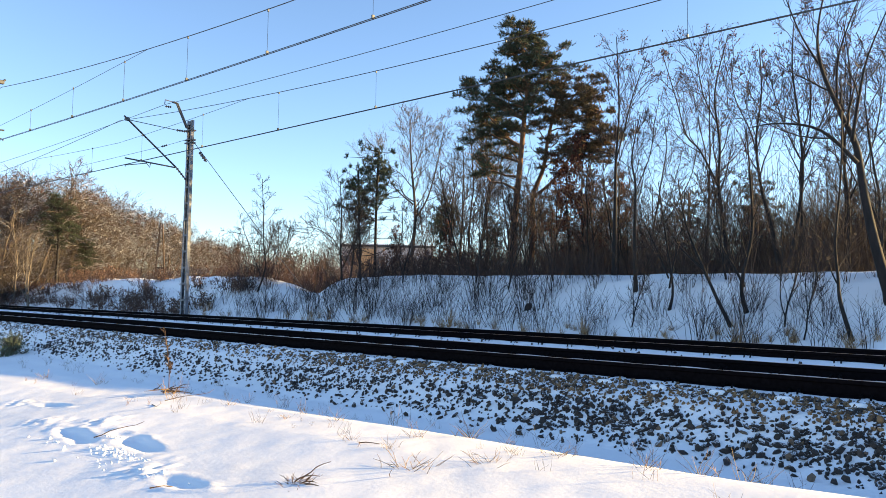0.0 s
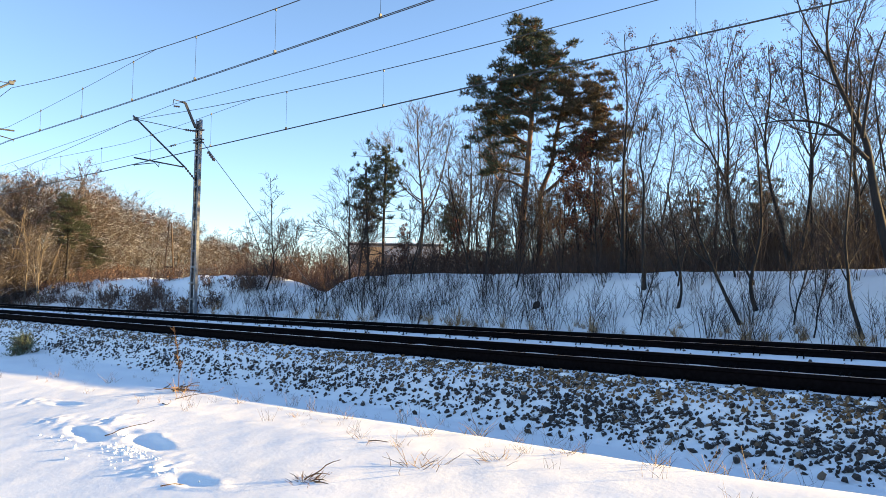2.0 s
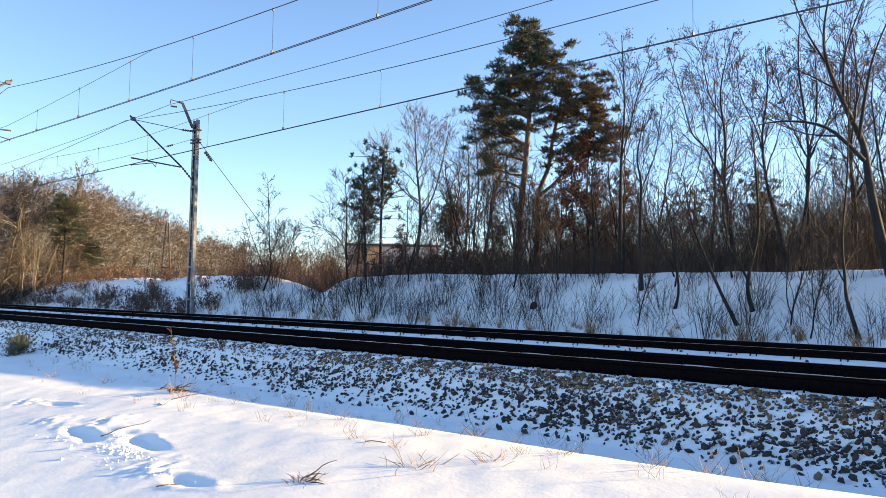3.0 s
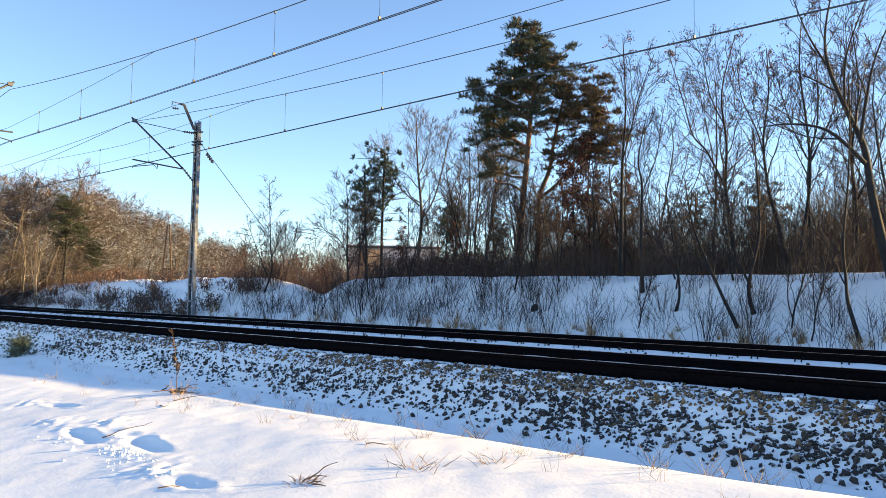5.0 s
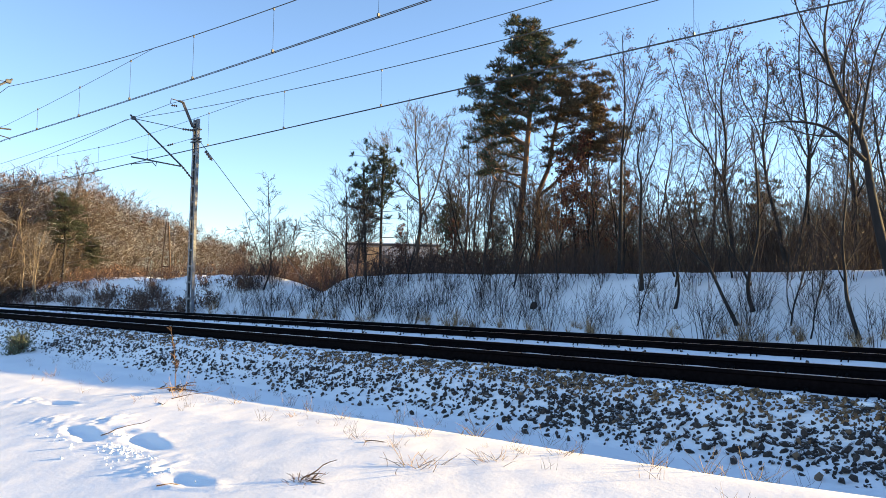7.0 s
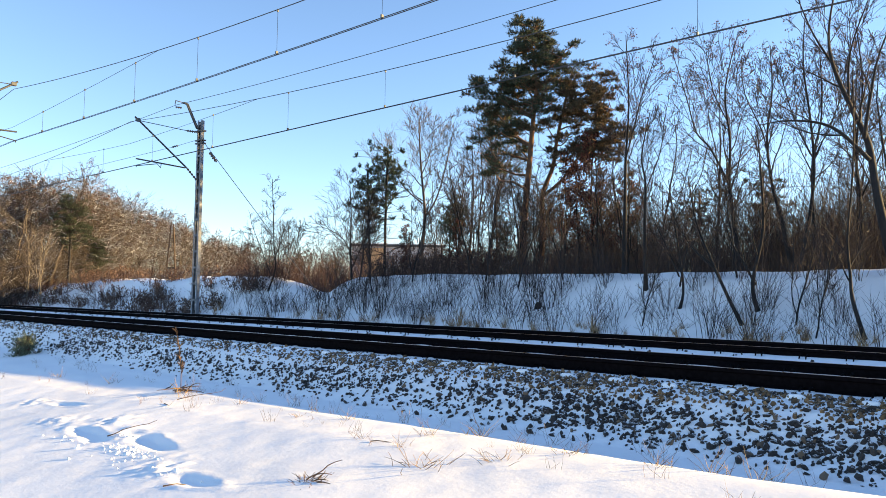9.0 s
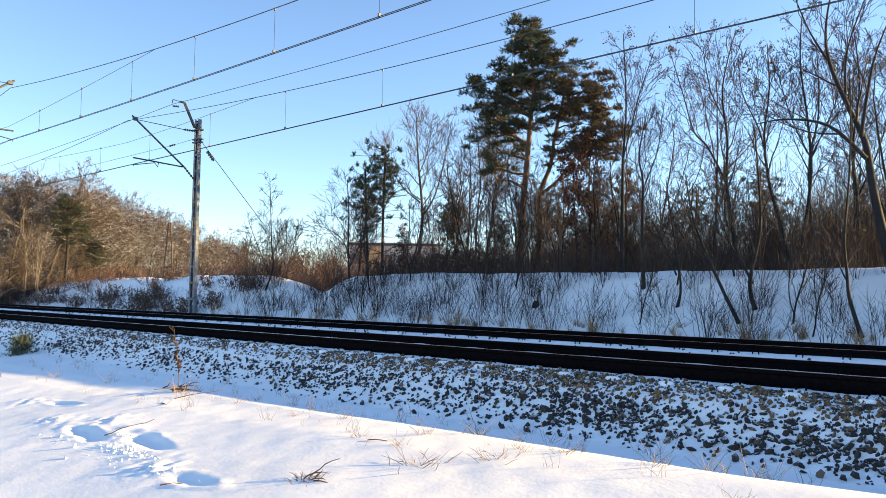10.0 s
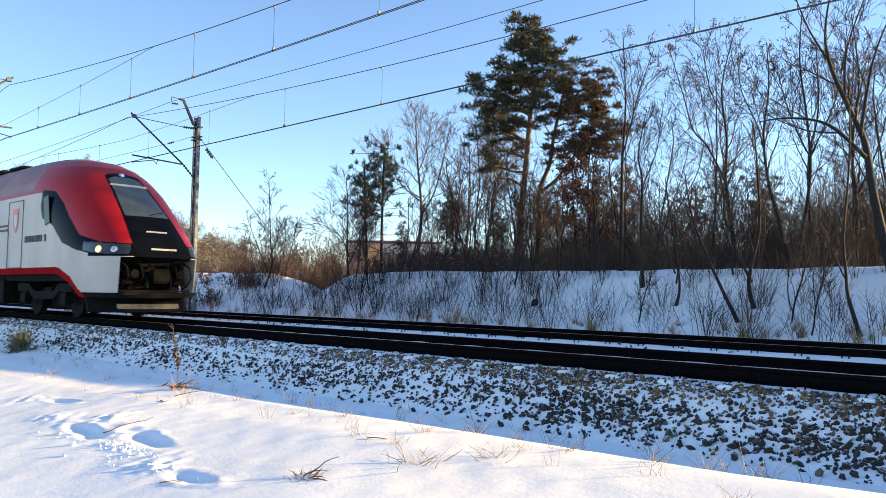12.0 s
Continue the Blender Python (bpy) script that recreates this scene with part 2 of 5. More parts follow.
def land(x, y):
    """The height of the snow or ground."""
    x, y = np.asarray(x, float), np.asarray(y, float)
    z = np.interp(y, PROFILE_Y, PROFILE_Z)
    near = 1 - smooth(4.9, 6.2, y)
    z = z + near * (0.022 * np.clip(x + 5, -14, 8)) * (1 - smooth(12, 30, np.abs(x)))
    z = z + near * (0.05 * wave(x, y, 1.1, 1) + 0.009 * wave(x, y, 3.7, 2) + 0.0035 * wave(x, y, 13, 3))
    # drift behind the crest of the bank, and the gap in it
    far = smooth(16.2, 19.5, y)
    gap = smooth(-28.6, -25.0, x) * (1 - smooth(-24.4, -22.6, x)) * (1 - smooth(22, 25, y))
    z = z - far * 0.72 * gap
    z = z - far * 0.35 * smooth(40, 62, -x) * (1 - smooth(60, 300, y))
    low = smooth(20.3, 23.5, y) * smooth(1.08, 1.24, -x / np.maximum(y, 1.0)) * (1 - smooth(60, 300, y))
    z = z - 1.15 * low
    z = z + far * (0.10 * wave(x, y, 0.8, 5) + 0.04 * wave(x, y, 3.1, 6))
    bank = smooth(14.6, 16.4, y) * (1 - far)
    rough = smooth(24, 30, -x) * smooth(15.6, 17.0, y) * (1 - smooth(22, 26, y))
    z = z + rough * (0.13 * wave(x, y, 2.2, 31) + 0.07 * wave(x, y, 6.5, 32))
    z = z + bank * (0.08 * wave(x, y, 1.9, 7) + 0.03 * wave(x, y, 6, 8))
    # the track bed: thin uneven snow
    bed = smooth(7.2, 7.6, y) * (1 - smooth(14.0, 14.5, y))
    z = z + bed * 0.010 * wave(x, y, 9, 9)
    for px, py, a, ln, wd, dp in PRINTS:
        u = (x - px) * np.cos(a) + (y - py) * np.sin(a)
        w = -(x - px) * np.sin(a) + (y - py) * np.cos(a)
        q = np.sqrt((u / ln * 2) ** 2 + (w / wd * 2) ** 2 + 1e-9) + 0.30 * wave(x, y, 9, 14) + 0.22 * wave(x, y, 24, 15)
        z = z - dp * 0.24 * (1 - smooth(0.42, 1.04, q)) * (1 + 0.5 * np.clip(u / ln, -1, 1)) + 0.010 * np.exp(-(((q - 1.25) / 0.2) ** 2)) * (0.6 + 1.6 * wave(x, y, 19, 11))
        kick = np.exp(-((u - ln * 0.95) / 0.28) ** 2 - (w / 0.22) ** 2)
        z = z + kick * 0.028 * (0.5 + wave(x, y, 30, 12) + 0.6 * wave(x, y, 55, 13))
    return z


def height(x, y):
    return float(land(x, y))


def ground():
    def steps(*runs):
        out = []
        for a, b, s in runs:
            out += list(np.arange(a, b, s))
        return np.array(out + [runs[-1][1]])

    xs = steps((-3000, -300, 300), (-300, -90, 15), (-90, -40, 0.9), (-40, -13, 0.22), (-13, -2.5, 0.045), (-2.5, 2, 0.2), (2, 30, 1.5), (30, 300, 30), (300, 3000, 450))
    ys = steps((-3000, -60, 300), (-60, -4, 4), (-4, 1.6, 0.4), (1.6, 5.2, 0.04), (5.2, 7.7, 0.07), (7.7, 14, 0.1), (14, 21, 0.12), (21, 30, 0.8), (30, 100, 6), (100, 3000, 300))
    gx, gy = np.meshgrid(xs, ys)
    gz = land(gx, gy)
    n, m = gx.shape
    v = np.stack([gx, gy, gz], -1).reshape(-1, 3)
    i = np.arange((n - 1) * m).reshape(n - 1, m)[:, :-1].ravel()
    f = np.stack([i, i + 1, i + m + 1, i + m], -1)
    me = bpy.data.meshes.new("ground")
    me.from_pydata(v.tolist(), [], f.tolist())
    me.polygons.foreach_set("use_smooth", [True] * len(f))
    me.materials.append(SNOW)
    tagged(new("ground", me), "snow-covered ground with a long bank beside the tracks", "ground", kind="structure")


ground()

# ---- the two tracks ----
RAIL_SHAPE = [(-0.075, -0.172), (0.075, -0.172), (0.075, -0.160), (0.012, -0.138), (0.009, -0.05), (0.034, -0.036), (0.036, -0.010),
              (0.026, 0.0), (-0.026, 0.0), (-0.036, -0.010), (-0.034, -0.036), (-0.009, -0.05), (-0.012, -0.138), (-0.075, -0.160)]
SLEEPER_STEP = 0.6215


def rail_geo():
    g = Geo()
    xs = [-700, -200, -60, -20, 0, 20, 150]
    g.sweep(RAIL_SHAPE, [lambda a, b, x=x: Vector((x, a, b)) for x in xs])
    n = len(RAIL_SHAPE)
    for k, f in enumerate(g.f):
        if len(f) == 4 and f[0] % n in (7, 8) and f[1] % n in (8, 9) and f[0] % n == 7:
            g.s[k] = 1
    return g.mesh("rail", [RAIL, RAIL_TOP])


def sleeper_mesh():
    g = Geo()
    g.box((0, 0, -0.30), (0.26, 2.44, 0.20), 0, None, 0.02)
    # a cushion of snow lies on it
    k = len(g.v)
    nx, ny = 5, 12
    for i in range(nx):
        for j in range(ny):
            u, w = i / (nx - 1) * 2 - 1, j / (ny - 1) * 2 - 1
            edge = max(0.0, 1 - max(abs(u) ** 3, abs(w) ** 9))
            g.v.append(Vector((u * 0.12, w * 1.235, -0.21 + 0.06 * edge)))
    for i in range(nx - 1):
        for j in range(ny - 1):
            a = k + i * ny + j
            g.f.append((a, a + ny, a + ny + 1, a + 1))
            g.s.append(1)
    # and a higher hump on its near end
    k, n = len(g.v), 10
    for i in range(5):
        e = math.cos(i / 4 * 1.5)
        for j in range(n):
            a = 6.2832 * j / n
            g.v.append(Vector((0.105 * math.cos(a) * e ** 0.6, -1.19 + 0.07 * math.sin(a) * e ** 0.6, -0.235 + 0.082 * math.sin(i / 4 * 1.5708))))
    for i in range(4):
        for j in range(n):
            a, b = k + i * n + j, k + i * n + (j + 1) % n
            g.f.append((a, b, b + n, a + n))
            g.s.append(1)
    return g.mesh("sleeper", [CONCRETE, SNOW])


def clip_mesh():
    """Two spring hoops over the rail's foot."""
    g = Geo()
    for o in (-0.042, 0.042):
        g.tube([(o, 0.10, -0.135), (o, 0.06, -0.085), (o, 0.0, -0.070), (o * 1.06, -0.055, -0.088), (o * 1.1, -0.085, -0.15), (o * 1.1, -0.085, -0.20)], 0.0105, 5)
    g.box((0, 0.04, -0.135), (0.11, 0.05, 0.03), 0, None, 0.006)
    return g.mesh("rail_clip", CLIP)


def tracks():
    rail, sleeper, clip = rail_geo(), sleeper_mesh(), clip_mesh()
    for k, (y, first) in enumerate(zip(TRACK, (-10.344, -11.536))):
        t = thing("railway_track", 0, y, 0, "snowy railway track with rusted, backlit dark rails on concrete sleepers", "track", "pair of tracks", "structure")
        for s in (-1, 1):
            part("rail", rail, None, t, "rusted rail with a polished head, darkened as if backlit").location = (0, s * GAUGE / 2, 0)
        for i in range(-50, 34):
            x = first + i * SLEEPER_STEP
            part("sleeper", sleeper, None, t).location = (x, 0, 0)
            if -32 < i < 24:
                for s in ((-1, 1) if k == 0 else (-1,)):
                    part("rail_clip", clip, None, t).location = (x, s * GAUGE / 2 - (0.16 if k or s > 0 else 0.12), 0.0 if k else -0.01 if s > 0 else -0.045)


# ---- ballast ----
def stone_mesh(g, rng, c, size, slot=0):
    """One broken stone."""
    t = (1 + 5 ** 0.5) / 2
    base = [(-1, t, 0), (1, t, 0), (-1, -t, 0), (1, -t, 0), (0, -1, t), (0, 1, t), (0, -1, -t), (0, 1, -t), (t, 0, -1), (t, 0, 1), (-t, 0, -1), (-t, 0, 1)]
    fs = [(0, 11, 5), (0, 5, 1), (0, 1, 7), (0, 7, 10), (0, 10, 11), (1, 5, 9), (5, 11, 4), (11, 10, 2), (10, 7, 6), (7, 1, 8), (3, 9, 4), (3, 4, 2), (3, 2, 6), (3, 6, 8), (3, 8, 9),
          (4, 9, 5), (2, 4, 11), (6, 2, 10), (8, 6, 7), (9, 8, 1)]
    m = Euler((rng.uniform(0, 6), rng.uniform(0, 6), rng.uniform(0, 6))).to_matrix()
    sx, sy, sz = rng.uniform(0.9, 1.6), rng.uniform(0.6, 1.0), rng.uniform(0.4, 0.75)
    k = len(g.v)
    for q in base:
        r = size * 0.5 / 1.9 * rng.uniform(0.6, 1.35)
        g.v.append(Vector(c) + m @ Vector((q[0] * r * sx, q[1] * r * sy, q[2] * r * sz)))
    g.f += [tuple(k + i for i in f) for f in fs]
    g.s += [slot] * len(fs)


def ballast():
    rng = random.Random(5)
    shapes = []
    for _ in range(14):
        g = Geo()
        stone_mesh(g, rng, (0, 0, 0), 1.0)
        shapes.append(g.mesh("ballast_stone", STONE))
    bed = thing("ballast_shoulder", -4, 6.8, -0.4, "broken grey ballast stones half sunk in snow beside the track", "ballast", kind="structure")
    bulk, rusty_lit = Geo(), Geo()
    singles = 0
    x = -0.6
    while x > -75:
        dens = 1150 if x > -5 else 780 if x > -9 else 480 if x > -18 else 230 if x > -32 else 60
        x -= 1.0 / dens
        u = rng.random()
        y = 6.18 + 1.40 * u ** 0.78
        clump = float(wave(x * 1.0, y * 1.4, 2.6, 21))
        low = ((y - 6.18) / 0.55) ** 1.2
        if rng.random() > min(1, low + 0.15) or clump < -0.1 + 0.25 * (1 - min(1, low)) and rng.random() < 0.45:
            continue
        size = rng.choice((0.024, 0.030, 0.036, 0.041, 0.047, 0.062)) * rng.uniform(0.9, 1.25) * (1.2 if y < 6.9 else 0.95) * (1.0 if x > -7 else 0.84)
        z = height(x, y) + size * rng.uniform(-0.12, 0.20)
        if y > 6.95 and rng.random() < 0.7:
            stone_mesh(rusty_lit, rng, (x + 4, y - 6.8, z + 0.4), size)
        elif singles < 300 and x < -1.2 and size > 0.056:
            ob = part("ballast_stone", rng.choice(shapes), None, bed)
            ob.matrix_basis = pose(x + 4, y - 6.8, z + 0.4, rng.uniform(0, 360), rng.uniform(0, 360), rng.uniform(0, 360)) @ Matrix.Scale(size, 4)
            singles += 1
        else:
            stone_mesh(bulk, rng, (x + 4, y - 6.8, z + 0.4), size)
    for _ in range(1500):
        x, y = rng.uniform(-45, -0.5), rng.choice((rng.uniform(7.0, 7.68), rng.uniform(7.0, 7.6), rng.uniform(10.7, 11.68), rng.uniform(14, 14.5)))
        s = rng.uniform(0.035, 0.075)
        stone_mesh(rusty_lit if y < 8 else bulk, rng, (x + 4, y - 6.8, height(x, y) + 0.4 + s * 0.1), s)
    part("loose_ballast", bulk, STONE_BULK, bed, kind="stuff")
    part("rusty_ballast", rusty_lit, STONE_RUST_SUNLIT, bed, "rust-stained ballast next to the sleeper ends, coloured as if sunlit", kind="stuff")


def snow_clods():
    """Crumbs of snow thrown up beside the footprints."""
    rng = random.Random(15)
    g = Geo()
    for cx, cy, sx, sy, n in ((-7.75, 3.05, 0.22, 0.05, 14), (-6.72, 3.20, 0.22, 0.05, 90), (-7.35, 3.50, 0.16, 0.05, 16), (-5.55, 2.98, 0.14, 0.05, 14), (-6.5, 3.0, 0.25, 0.08, 16)):
        for _ in range(n):
            x, y = rng.gauss(cx, sx), rng.gauss(cy, sy)
            size = rng.choice((0.015, 0.02, 0.025, 0.035, 0.06)) * rng.uniform(0.7, 1.3)
            stone_mesh(g, rng, (x, y, height(x, y) - size * 0.12), size)
    tagged(part("snow_clods", g, SNOW, smooth=True), "crumbled snow thrown up beside footprints", "snow", kind="stuff")


# ---- overhead line ----
def lattice_mast(x, y, foot, top, side, label):
    """Two channel legs joined by batten plates, with a cantilever to one side (side -1: towards lower y)."""
    t = thing("catenary_mast", x, y, foot, label, "railway mast", "masts of the overhead line")
    h = top - foot
    for s in (-1, 1):
        g = Geo()
        w = lambda z: 0.17 - 0.05 * z / h
        prof = [(-0.045, -0.06), (0.045, -0.06), (0.045, 0.06), (-0.045, 0.06), (-0.045, 0.045), (0.033, 0.045), (0.033, -0.045), (-0.045, -0.045)]
        g.sweep(prof, [lambda a, b, z=z: Vector((s * w(z) + a * s, b, z)) for z in (0, h)])
        part("leg", g, GALV, t)
    n = 13
    for k in range(n):
        z = 0.35 + (h - 0.5) * k / (n - 1)
        w = 0.17 - 0.05 * z / h
        for s in (-1, 1):
            g = Geo()
            g.box((0, s * 0.066, z), (2 * w, 0.010, 0.075))
            part("batten_plate", g, GALV, t)
    g = Geo()
    g.box((0, 0, 0.1), (0.62, 0.55, 0.5), 0, None, 0.05)
    part("footing", g, CONCRETE, t)
    for z in (h - 0.42, h - 0.80, h - 0.92):
        g = Geo()
        g.box((0, 0, z), (0.46, 0.24, 0.05))
        part("collar", g, DARK_STEEL, t)
    return t


def insulator(g, a, b, r=0.055, n=5, slot=0):
    a, b = Vector(a), Vector(b)
    pts, rad = [], []
    for k in range(n):
        for f, q in ((0.0, 0.45), (0.35, 1.0), (0.65, 0.45)):
            pts.append(a.lerp(b, (k + f) / n))
            rad.append(r * q)
    g.tube(pts + [b], rad + [r * 0.4], 8, slot)


def cantilever(t, side, tip_y, z_brace, z_top, z_tie, z_tube, tube_to, z_wire):
    """Inclined strut, tie, registration tube and steady arm; y counts from the mast in the direction side."""
    P = lambda d, z, x=0.0: Vector((x, side * d, z))
    g = Geo()
    g.tube([P(0.55, z_brace + 0.43), P(tip_y + 0.12, z_top + 0.10)], 0.035, 8)
    part("strut", g, DARK_STEEL, t)
    g = Geo()
    g.tube([P(0.6, z_tie - 0.02), P(tip_y, z_top - 0.02)], 0.014, 6)
    part("tie_rod", g, DARK_STEEL, t)
    g = Geo()
    insulator(g, P(0.12, z_brace), P(0.56, z_brace + 0.44))
    part("insulator", g, PORCELAIN, t)
    g = Geo()
    insulator(g, P(0.12, z_tie), P(0.62, z_tie - 0.02))
    part("insulator", g, PORCELAIN, t)
    g = Geo()
    g.tube([P(0.62, z_tube - 0.06), P(tube_to, z_tube + 0.02)], 0.028, 8)
    part("registration_tube", g, DARK_STEEL, t)
    g = Geo()
    g.tube([P(1.62, z_tube - 0.02), P(1.64, z_tube - 0.20), P(1.78, z_tube - 0.06), P(tube_to - 0.1, z_wire + 0.07), P(tube_to - 0.02, z_wire + 0.06), P(tube_to - 0.02, z_wire)], 0.018, 6)
    part("steady_arm", g, DARK_STEEL, t)
    g = Geo()
    g.box(P(tip_y, z_top), (0.10, 0.16, 0.14), 0, None, 0.02)
    part("clamp", g, DARK_STEEL, t)


def sag(x0, z0, x1, z1, low, n=24):
    """A hanging wire from (x0, z0) to (x1, z1), low metres under the chord at its middle."""
    out = []
    for k in range(n + 1):
        f = k / n
        out.append((x0 + (x1 - x0) * f, z0 + (z1 - z0) * f - 4 * low * f * (1 - f)))
    return out


def overhead_wires():
    def wire(name, pts, r, label, group="", parent=None):
        g = Geo()
        g.tube(pts, r, 5)
        ob = part(name, g, WIRE, parent)
        return ob if parent else tagged(ob, label, "wire", group)

    for (y, zc, zm, za, low, stag) in ((TRACK[0], 5.58, 7.42, -27.2, 1.17, 0.0), (TRACK[1], 5.29, 7.05, -27.2, 0.88, 0.0)):
        for span in (-1, 0):
            xa, xb = za + 44 * span, za + 44 * (span + 1)
            t = thing("catenary_span", xa, y, 0, "span of overhead line with twin contact wires on thin droppers", "overhead line", "spans of the overhead line")
            mid = 0.20 if y < 10 else 0.0
            for o in (-0.022, 0.022):
                g = Geo()
                g.tube([(px - xa, o, pz) for px, pz in sag(xa, zc + 0.06, xb, zc + 0.06, mid)], 0.0085, 5)
                part("contact_wire", g, WIRE, t)
            g = Geo()
            msg = sag(xa, zm, xb, zm, low, 40)
            g.tube([(px - xa, 0, pz) for px, pz in msg], 0.010, 5)
            part("messenger_wire", g, WIRE, t)
            # auxiliary wire slung under each support
            reach = 10.0 if y < 10 else 8.3
            zq = 6.12 if y < 10 else 6.22
            at = lambda x: float(np.interp(x, [q[0] for q in msg], [q[1] for q in msg]))
            for x0, x1 in ((xa, xa + reach), (xb - reach, xb)):
                g = Geo()
                ends = (zq, at(x1)) if x0 == xa else (at(x0), zq)
                g.tube([(px - xa, 0.0, pz) for px, pz in sag(x0, ends[0], x1, ends[1], 0.03, 6)], 0.007, 4)
                part("stitch_wire", g, WIRE, t)
            step, lead = (3.05, 2.7) if y < 10 else (4.0, 1.8)
            for k in range(int((44 - lead) / step) + 1):
                x = xa + lead + step * k
                low_z = float(np.interp(x, [q[0] for q in sag(xa, zc + .06, xb, zc + .06, mid)], [q[1] for q in sag(xa, zc + .06, xb, zc + .06, mid)]))
                hi = at(x)
                if x - xa < reach:
                    hi = zq + (at(xa + reach) - zq) * (x - xa) / reach
                if xb - x < reach:
                    hi = zq + (at(xb - reach) - zq) * (xb - x) / reach
                g = Geo()
                g.tube([(x - xa, 0, low_z), (x - xa, 0, hi)], 0.0045, 4)
                g.box((x - xa, 0, low_z + 0.03), (0.03, 0.05, 0.07))
                g.box((x - xa, 0, hi - 0.02), (0.03, 0.03, 0.06))
                part("dropper", g, WIRE, t)
    wire("feeder_wire", [(px, 14.40, pz) for px, pz in sag(-71.3, 8.06, -27.3, 8.06, 0.38)], 0.010, "dark feeder wire on top of the masts", "feeder wires")
    wire("feeder_wire", [(px, 14.40, pz) for px, pz in sag(-27.3, 8.06, 16.7, 8.06, 0.43)], 0.010, "dark feeder wire on top of the masts", "feeder wires")


def masts():
    t = lattice_mast(-27.3, 15.5, -0.55, 7.63, -1, "slim galvanised lattice mast with a cantilever over the far track")
    z = 0.55
    cantilever(t, -1, 2.60, 5.21 + z, 7.20 + z, 7.15 + z, 5.70 + z, 2.62, 5.40 + z)
    g = Geo()
    for o in (-0.05, 0.05):
        g.tube([(o, -0.05, 7.30 + z), (o, -0.16, 7.30 + z), (o, -0.62, 8.19 + z), (o, -0.80, 8.22 + z)], 0.03, 6)
    part("feeder_bracket", g, DARK_STEEL, t)
    g = Geo()
    g.tube([(0, -0.78, 8.22 + z), (0, -1.12, 8.24 + z), (0, -1.14, 8.08 + z)], 0.02, 5)
    insulator(g, (0, -0.86, 8.0 + z), (0, -1.12, 7.98 + z), 0.05, 3)
    part("feeder_clamp", g, PORCELAIN, t)
    # guy rod down the line to its anchor
    g = Geo()
    g.tube([(0.2, 0, 6.78 + z), (7.95, 0, 0.55 + z)], 0.012, 5)
    part("guy_rod", g, WIRE, t)
    g = Geo()
    insulator(g, (0.75, 0, 6.25 + z), (1.25, 0, 5.83 + z), 0.07, 4)
    part("guy_insulator", g, PORCELAIN, t)
    g = Geo()
    g.tube([(-0.1, -0.1, 6.85 + z), (-1.6, -0.25, 6.75 + z), (-60, -2.7, 5.9 + z)], 0.008, 4)
    insulator(g, (-1.4, -0.22, 6.77 + z), (-1.8, -0.27, 6.74 + z), 0.045, 3)
    part("anchor_wire", g, WIRE, t)
    for x in (-71.3,):
        copy_thing(t, pose(x, 15.5, -0.55))
    n = lattice_mast(-27.3, 5.55, -0.75, 8.1, 1, "slim galvanised lattice mast with a cantilever over the near track")
    z = 0.75
    cantilever(n, 1, 3.05, 5.35 + z, 7.62 + z, 7.5 + z, 6.0 + z, 3.21, 5.66 + z)


tracks()
ballast()
snow_clods()
masts()
overhead_wires()


# ---- trees ----
def polyline(rng, start, way, length, n, wander, lift):
    """A crooked line that bends upwards by lift on its way."""
    pts, d, q = [Vector(start)], Vector(way).normalized(), Vector(start)
    for _ in range(n):
        d = (d + Vector((rng.gauss(0, wander), rng.gauss(0, wander), rng.gauss(0, wander * 0.6) + lift))).normalized()
        q = q + d * (length / n)
        pts.append(q)
    return pts


def along(pts, f):
    k = f * (len(pts) - 1)
    i = min(int(k), len(pts) - 2)
    return pts[i].lerp(pts[i + 1], k - i), (pts[i + 1] - pts[i]).normalized()


def sideways(rng, d, angle, az=None):
    """A way that leaves d at that angle."""
    ref = Vector((0, 0, 1)) if abs(d.z) < 0.9 else Vector((1, 0, 0))
    u = d.cross(ref).normalized()
    w = d.cross(u)
    a = rng.uniform(0, 6.283) if az is None else az
    return d * math.cos(angle) + (u * math.cos(a) + w * math.sin(a)) * math.sin(angle)


def taper(r0, r1, n):
    return [r0 + (r1 - r0) * (k / n) ** 0.8 for k in range(n + 1)]


